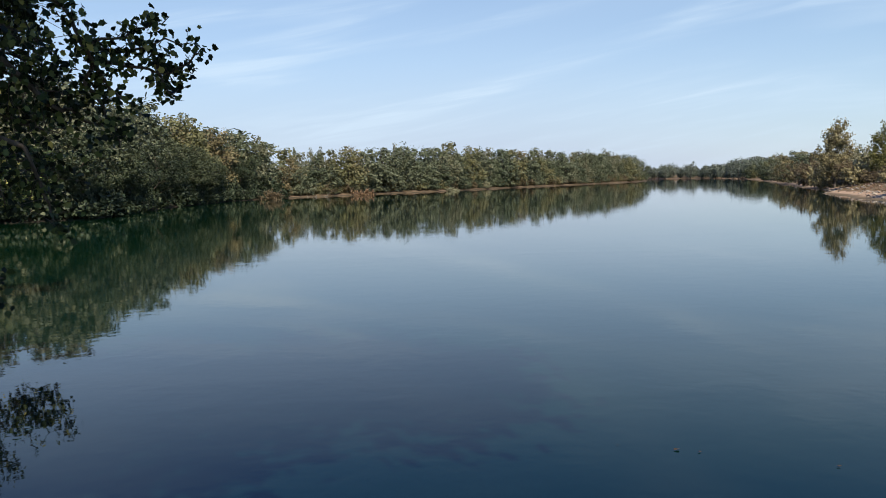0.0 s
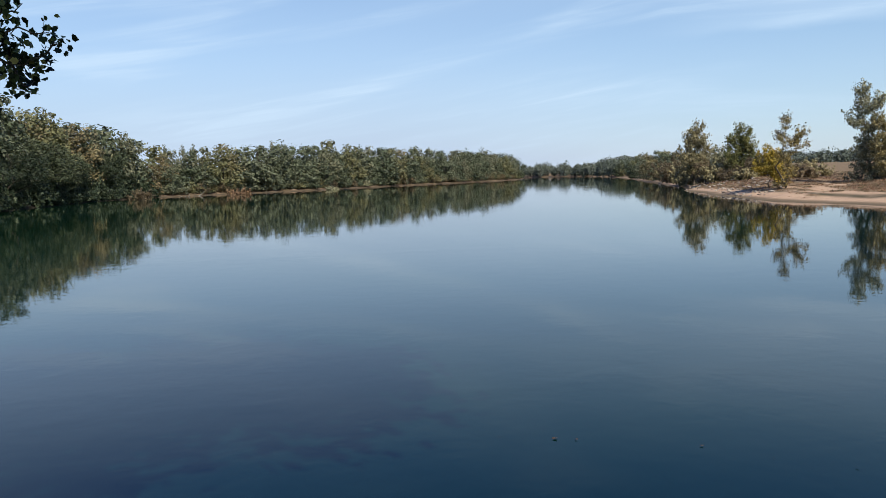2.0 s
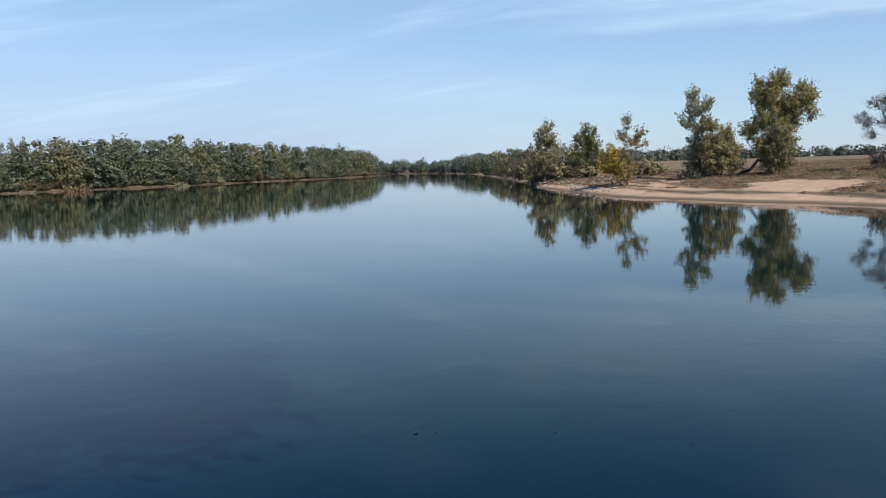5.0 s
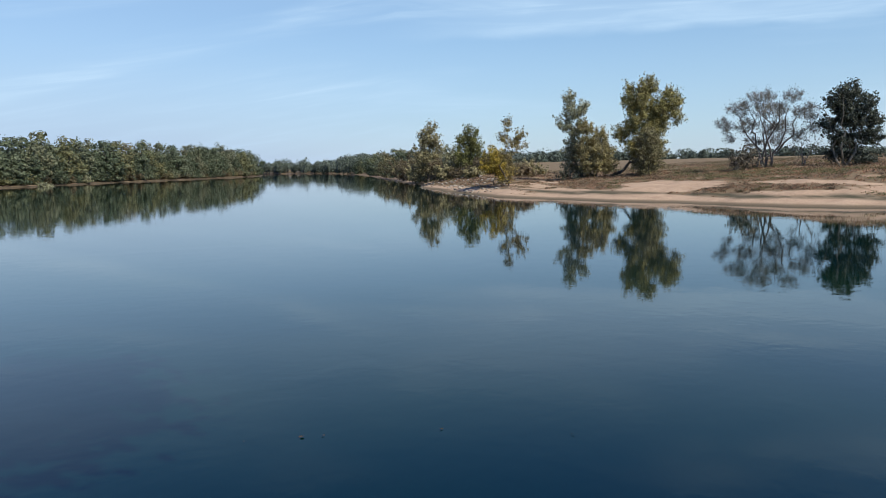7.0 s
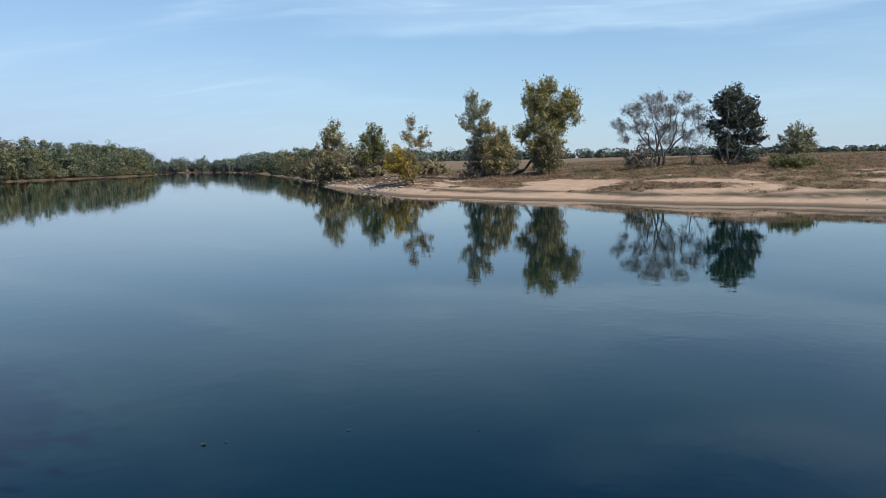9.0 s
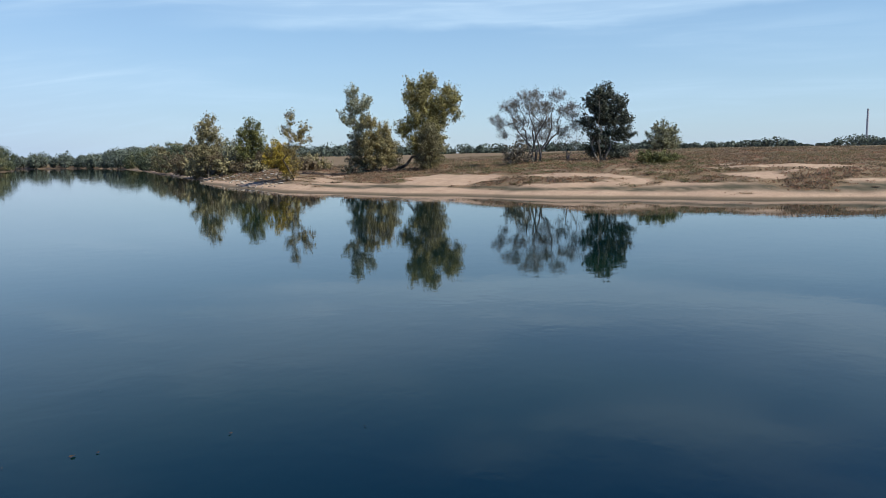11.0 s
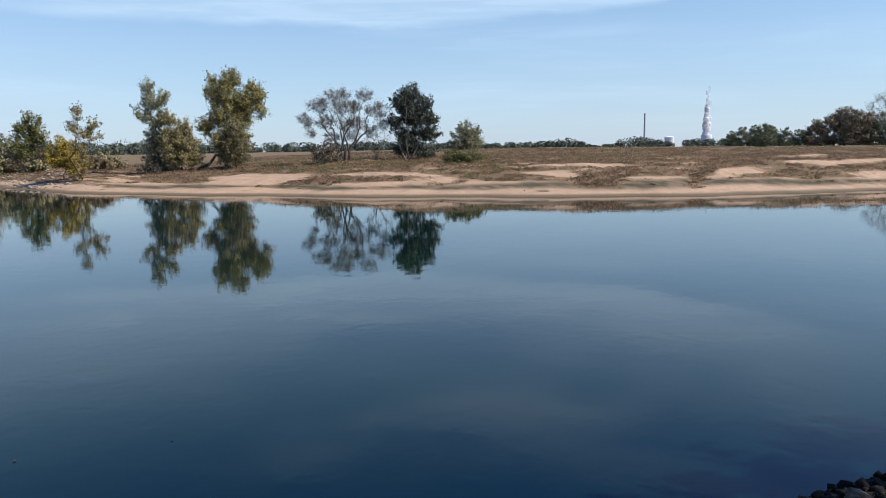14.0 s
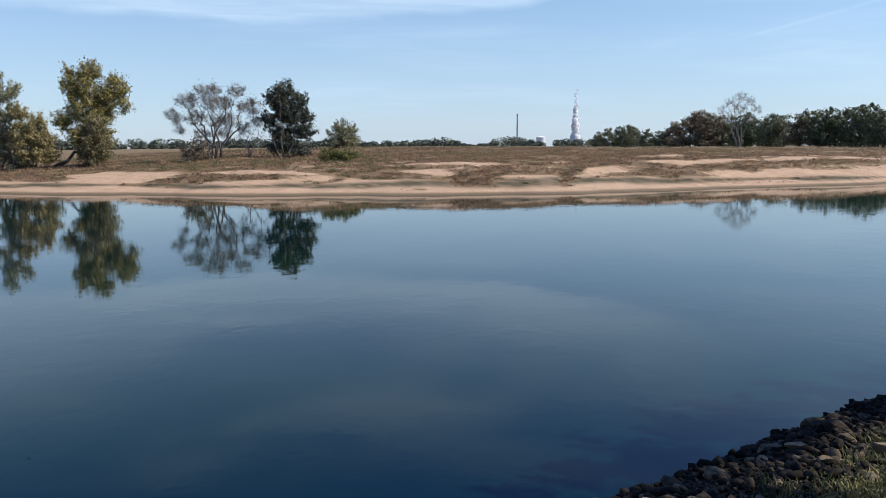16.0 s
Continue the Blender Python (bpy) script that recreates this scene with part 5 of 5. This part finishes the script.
def near_grass():
    rng = np.random.default_rng(12)
    n = 24000
    x, y = rng.uniform(4, 17, n), rng.uniform(-6, 3, n)
    z, s, far = terrain(x, y)
    ok = (s > 1.4 + 0.4 * waves(x * 9, y * 9)) & (s < 5.5) & (np.hypot(x, y) > 3)
    x, y, z = x[ok], y[ok], z[ok]
    ob = thing("bank_grass", pose(0, 0, 0), "short green and yellowing grass above the bank stones", "grass", kind="stuff")
    place_part("blades", array_mesh("blades", *tufts(rng, x, y, z, rng.uniform(0.05, 0.15, len(x)), 5, 0.014, 0.9)), MAT_GRASS, ob)
    k = rng.integers(len(x), size=30000)
    c = np.stack([x[k], y[k], z[k] + rng.uniform(0.0, 0.11, len(k))], -1) + rng.normal(size=(len(k), 3)) * (0.04, 0.04, 0.0)
    place_part("weed_leaves", array_mesh("weed_leaves", *leaf_cards(rng, c, 0.026, 1.0)), MAT_GRASS, ob)


near_grass()


# ---------------------------------------------------------------- the trees beside the camera
def shaped_leaves(rng, pts, size, hang=0.5):
    """Lobed leaves of a plane tree, each a shape of eleven corners with a fold."""
    out = np.array([(0, -0.5), (0.14, -0.38), (0.36, -0.26), (0.33, -0.04), (0.42, 0.14), (0.22, 0.24), (0.0, 0.55), (-0.22, 0.24), (-0.42, 0.14), (-0.33, -0.04), (-0.36, -0.26), (-0.14, -0.38)])
    n = len(pts)
    u = rng.normal(size=(n, 3)) + (0, 0, -hang)
    u /= np.linalg.norm(u, axis=1)[:, None]
    v = np.cross(u, rng.normal(size=(n, 3)))
    v /= np.linalg.norm(v, axis=1)[:, None]
    w = np.cross(u, v)
    L = (size * rng.uniform(0.6, 1.25, n))[:, None, None]
    q = pts[:, None] + L * (u[:, None] * out[None, :, 1:2] + v[:, None] * out[None, :, 0:1] + w[:, None] * (np.abs(out[None, :, 0:1]) * 0.35))
    return q.reshape(-1, 3), np.arange(n * 12).reshape(-1, 12)


# hanging branches: degrees right of ahead, degrees up, and how far leaves spread, in metres
HANGING = [
    (11.0, 0.075, ((-27.0, 13.5), (-25.4, 11.9), (-24.4, 9.7), (-22.5, 10.0), (-20.3, 10.8), (-18.8, 11.6))),
    (11.0, 0.08, ((-24.4, 9.7), (-22.5, 9.2), (-20.0, 9.7), (-17.4, 9.9))),
    (10.8, 0.075, ((-24.4, 9.7), (-23.8, 8.5), (-21.2, 8.2), (-19.0, 7.8), (-17.2, 9.2), (-16.7, 9.1))),
    (11.1, 0.07, ((-24.2, 9.3), (-23.0, 7.0), (-22.2, 6.1), (-21.1, 5.5))),
    (10.9, 0.075, ((-20.0, 9.7), (-19.7, 7.8), (-19.1, 6.5), (-18.1, 6.9))),
    (11.2, 0.07, ((-23.8, 8.5), (-24.4, 7.0), (-23.3, 5.5), (-22.7, 3.6), (-22.2, 2.5))),
    (11.2, 0.2, ((-30.9, 10.8), (-29.1, 10.6), (-27.6, 10.1), (-26.8, 9.2))),
    (11.4, 0.2, ((-31.1, 8.5), (-28.9, 7.6), (-27.2, 6.9), (-25.8, 6.3))),
    (11.6, 0.22, ((-31.3, 5.7), (-29.3, 4.9), (-27.6, 4.3), (-26.2, 3.8))),
    (11.8, 0.22, ((-31.5, 3.3), (-29.6, 2.5), (-28.0, 1.8), (-26.9, 1.0))),
    (11.5, 0.09, ((-26.6, 5.6), (-25.0, 5.0), (-23.6, 4.4), (-22.6, 3.9))),
    (11.3, 0.14, ((-28.3, 2.9), (-27.4, 0.3), (-27.0, -1.6), (-26.9, -2.3))),
    (11.0, 0.14, ((-31.0, 1.5), (-29.8, 0.4), (-29.6, -0.9))),
    (11.0, 0.19, ((-30.5, 12.8), (-29.0, 12.3), (-27.9, 12.0))),
    (11.9, 0.3, ((-32.5, 14.5), (-30.6, 13.6), (-28.6, 12.6), (-27.4, 11.2))),
    (12.1, 0.34, ((-32.4, 10.4), (-30.4, 9.6), (-28.4, 8.7), (-26.8, 8.0))),
    (12.3, 0.34, ((-32.6, 7.0), (-30.4, 6.2), (-28.4, 5.6), (-27.0, 5.0))),
    (9.5, 0.06, ((-31.7, -4.6), (-30.5, -5.4), (-30.0, -5.6))),
    (9.5, 0.06, ((-31.6, -7.3), (-30.6, -7.2), (-29.9, -7.2))),
]


def spot(az, el, d):
    return np.array([d * math.sin(radians(az)), d * math.cos(radians(az)), EYE + d * math.tan(radians(el))])


def camera_side_tree():
    rng = np.random.default_rng(77)
    x0, y0 = -11.0, 2.0
    t = thing("tree", pose(0, 0, 0), "large dark plane tree with branches hanging over the water", "tree")
    z0 = ground_z(x0, y0)
    head = np.array([-9.5, 3.0, 9.0])
    segs = crooked(rng, (x0, y0, z0 - 0.3), head, 0.42, 0.22, 7, 0.2)
    upper, pts = [], []
    for d, spread, way in HANGING:
        limbs, pts = [], []
        line = [spot(a, e, d + rng.normal() * 0.15) for a, e in way]
        if way[0][0] < -26.5:
            limbs += crooked(rng, head, line[0], 0.09, 0.035, 5, 0.25)
        r0 = 0.032 if spread > 0.065 else 0.016
        rad = np.linspace(r0, 0.006, len(line))
        for k in range(len(line) - 1):
            limbs += crooked(rng, line[k], line[k + 1], rad[k], rad[k + 1], 3, 0.2)
            length = np.linalg.norm(line[k + 1] - line[k])
            n = int(length * (125 if spread < 0.1 else 175 if spread < 0.19 else 340) * (0.5 if spread < 0.065 else 1))
            # leaves sit in bunches on side twigs
            bunch = max(2, n // 9)
            f = rng.uniform(0, 1, (bunch, 1))
            root = line[k] + (line[k + 1] - line[k]) * f
            tip = root + rng.normal(size=(bunch, 3)) * (spread, spread * 1.6, spread) * 1.1
            for p, q in zip(root, tip):
                limbs.append((p, q, 0.006, 0.003))
            pts.append(np.repeat(tip, 9, 0) + rng.normal(size=(bunch * 9, 3)) * 0.075 + (0, 0, -0.03))
        bough = place_part("branch", array_mesh("branch", *tube_arrays(limbs, 5)), MAT_BARK, t, smooth=True)
        place_part("foliage", array_mesh("foliage", *shaped_leaves(rng, np.concatenate(pts), 0.098)), MAT_NEARLEAF, bough, "dark green leaves, a few yellow")
    # the high crown, over and behind the camera's left
    high = []
    for c, r in (((-9, 3, 12.5), (6, 6, 3.6)), ((-3, 1, 13.5), (5.5, 6, 2.8)), ((-14, 8, 10), (4.5, 4.5, 4)), ((2.5, 3.5, 13.5), (4, 4, 2.2))):
        n = 70
        q = rng.normal(size=(n, 3))
        q /= np.linalg.norm(q, axis=1)[:, None]
        cc = np.array(c) + q * r * rng.uniform(0.4, 1, (n, 1))
        for p in cc:
            upper += crooked(rng, head + (0, 0, rng.uniform(-1, 2)), p, 0.05, 0.012, 3, 0.3)
            high.append(p + rng.normal(size=(60, 3)) * 0.6)
    place_part("trunk", array_mesh("trunk", *tube_arrays(segs, 9)), MAT_BARK, t, smooth=True)
    place_part("upper_wood", array_mesh("upper_wood", *tube_arrays(upper, 5)), MAT_BARK, t, smooth=True)
    place_part("crown", array_mesh("crown", *leaf_cards(rng, np.concatenate(high), 0.5)), MAT_NEARLEAF, t)


camera_side_tree()


def bank_tree():
    """The tree on our bank a little further up, whose branches lean over the water and mirror in it."""
    x, y = -20.8, 23.5
    arr = lobed_tree(91, 8.2, [(0, 0, 5.2, 4.0, 4.0, 2.6), (3.2, 2.5, 4.3, 2.6, 2.6, 2.2), (5.2, 4.3, 3.9, 1.6, 1.6, 1.2), (-3, -2, 5.5, 3.5, 3.5, 2.6)], 260, 24000, 0.17, 0.6, 0.26, (1.5, 1.2))
    make_tree("tree", x, y, arr, MAT_NEARLEAF, "dark leafy tree leaning over the river's edge")
    x, y = 14.8, -14.8
    arr = lobed_tree(92, 12.5, [(-1.5, 6.0, 9.0, 1.1, 1.0, 0.6), (2.2, 3.2, 9.0, 1.4, 1.3, 0.8), (-3.5, 5.4, 8.8, 0.8, 0.8, 0.5), (4.0, 1.6, 9.2, 1.6, 1.6, 1.0), (4.5, -1.5, 11.0, 2.0, 1.6, 1.2), (0.6, 4.8, 9.2, 1.3, 1.1, 0.6)], 150, 10500, 0.26, 0.4, 0.24)
    make_tree("tree", x, y, arr, MAT_NEARLEAF, "leafy bank tree that shades the stones")


bank_tree()


# ---------------------------------------------------------------- small things on the water
def floating_leaves():
    rng = np.random.default_rng(5)
    for x, y, r in ((2.5, 11.05, 0.04), (3.3, 10.8, 0.055), (3.6, 10.68, 0.035), (5.25, 10.0, 0.055), (5.95, 9.35, 0.04), (6.8, 8.8, 0.06), (4.7, 13.6, 0.06)):
        q, f = shaped_leaves(rng, np.zeros((1, 3)), 1.5 * r, 0)
        q[:, 2] = 0.008 + np.abs(q[:, 0]) * 0.35
        me = array_mesh("floating_leaf", q, f)
        me.materials.append(MAT_DEADLEAF)
        ob = new("floating_leaf", me)
        ob.matrix_world = pose(x, y, 0.004, 0, 0, rng.uniform(0, 360))
        tagged(ob, "curled brown dead leaf floating on the river", "leaf", "leaves on the water")


floating_leaves()
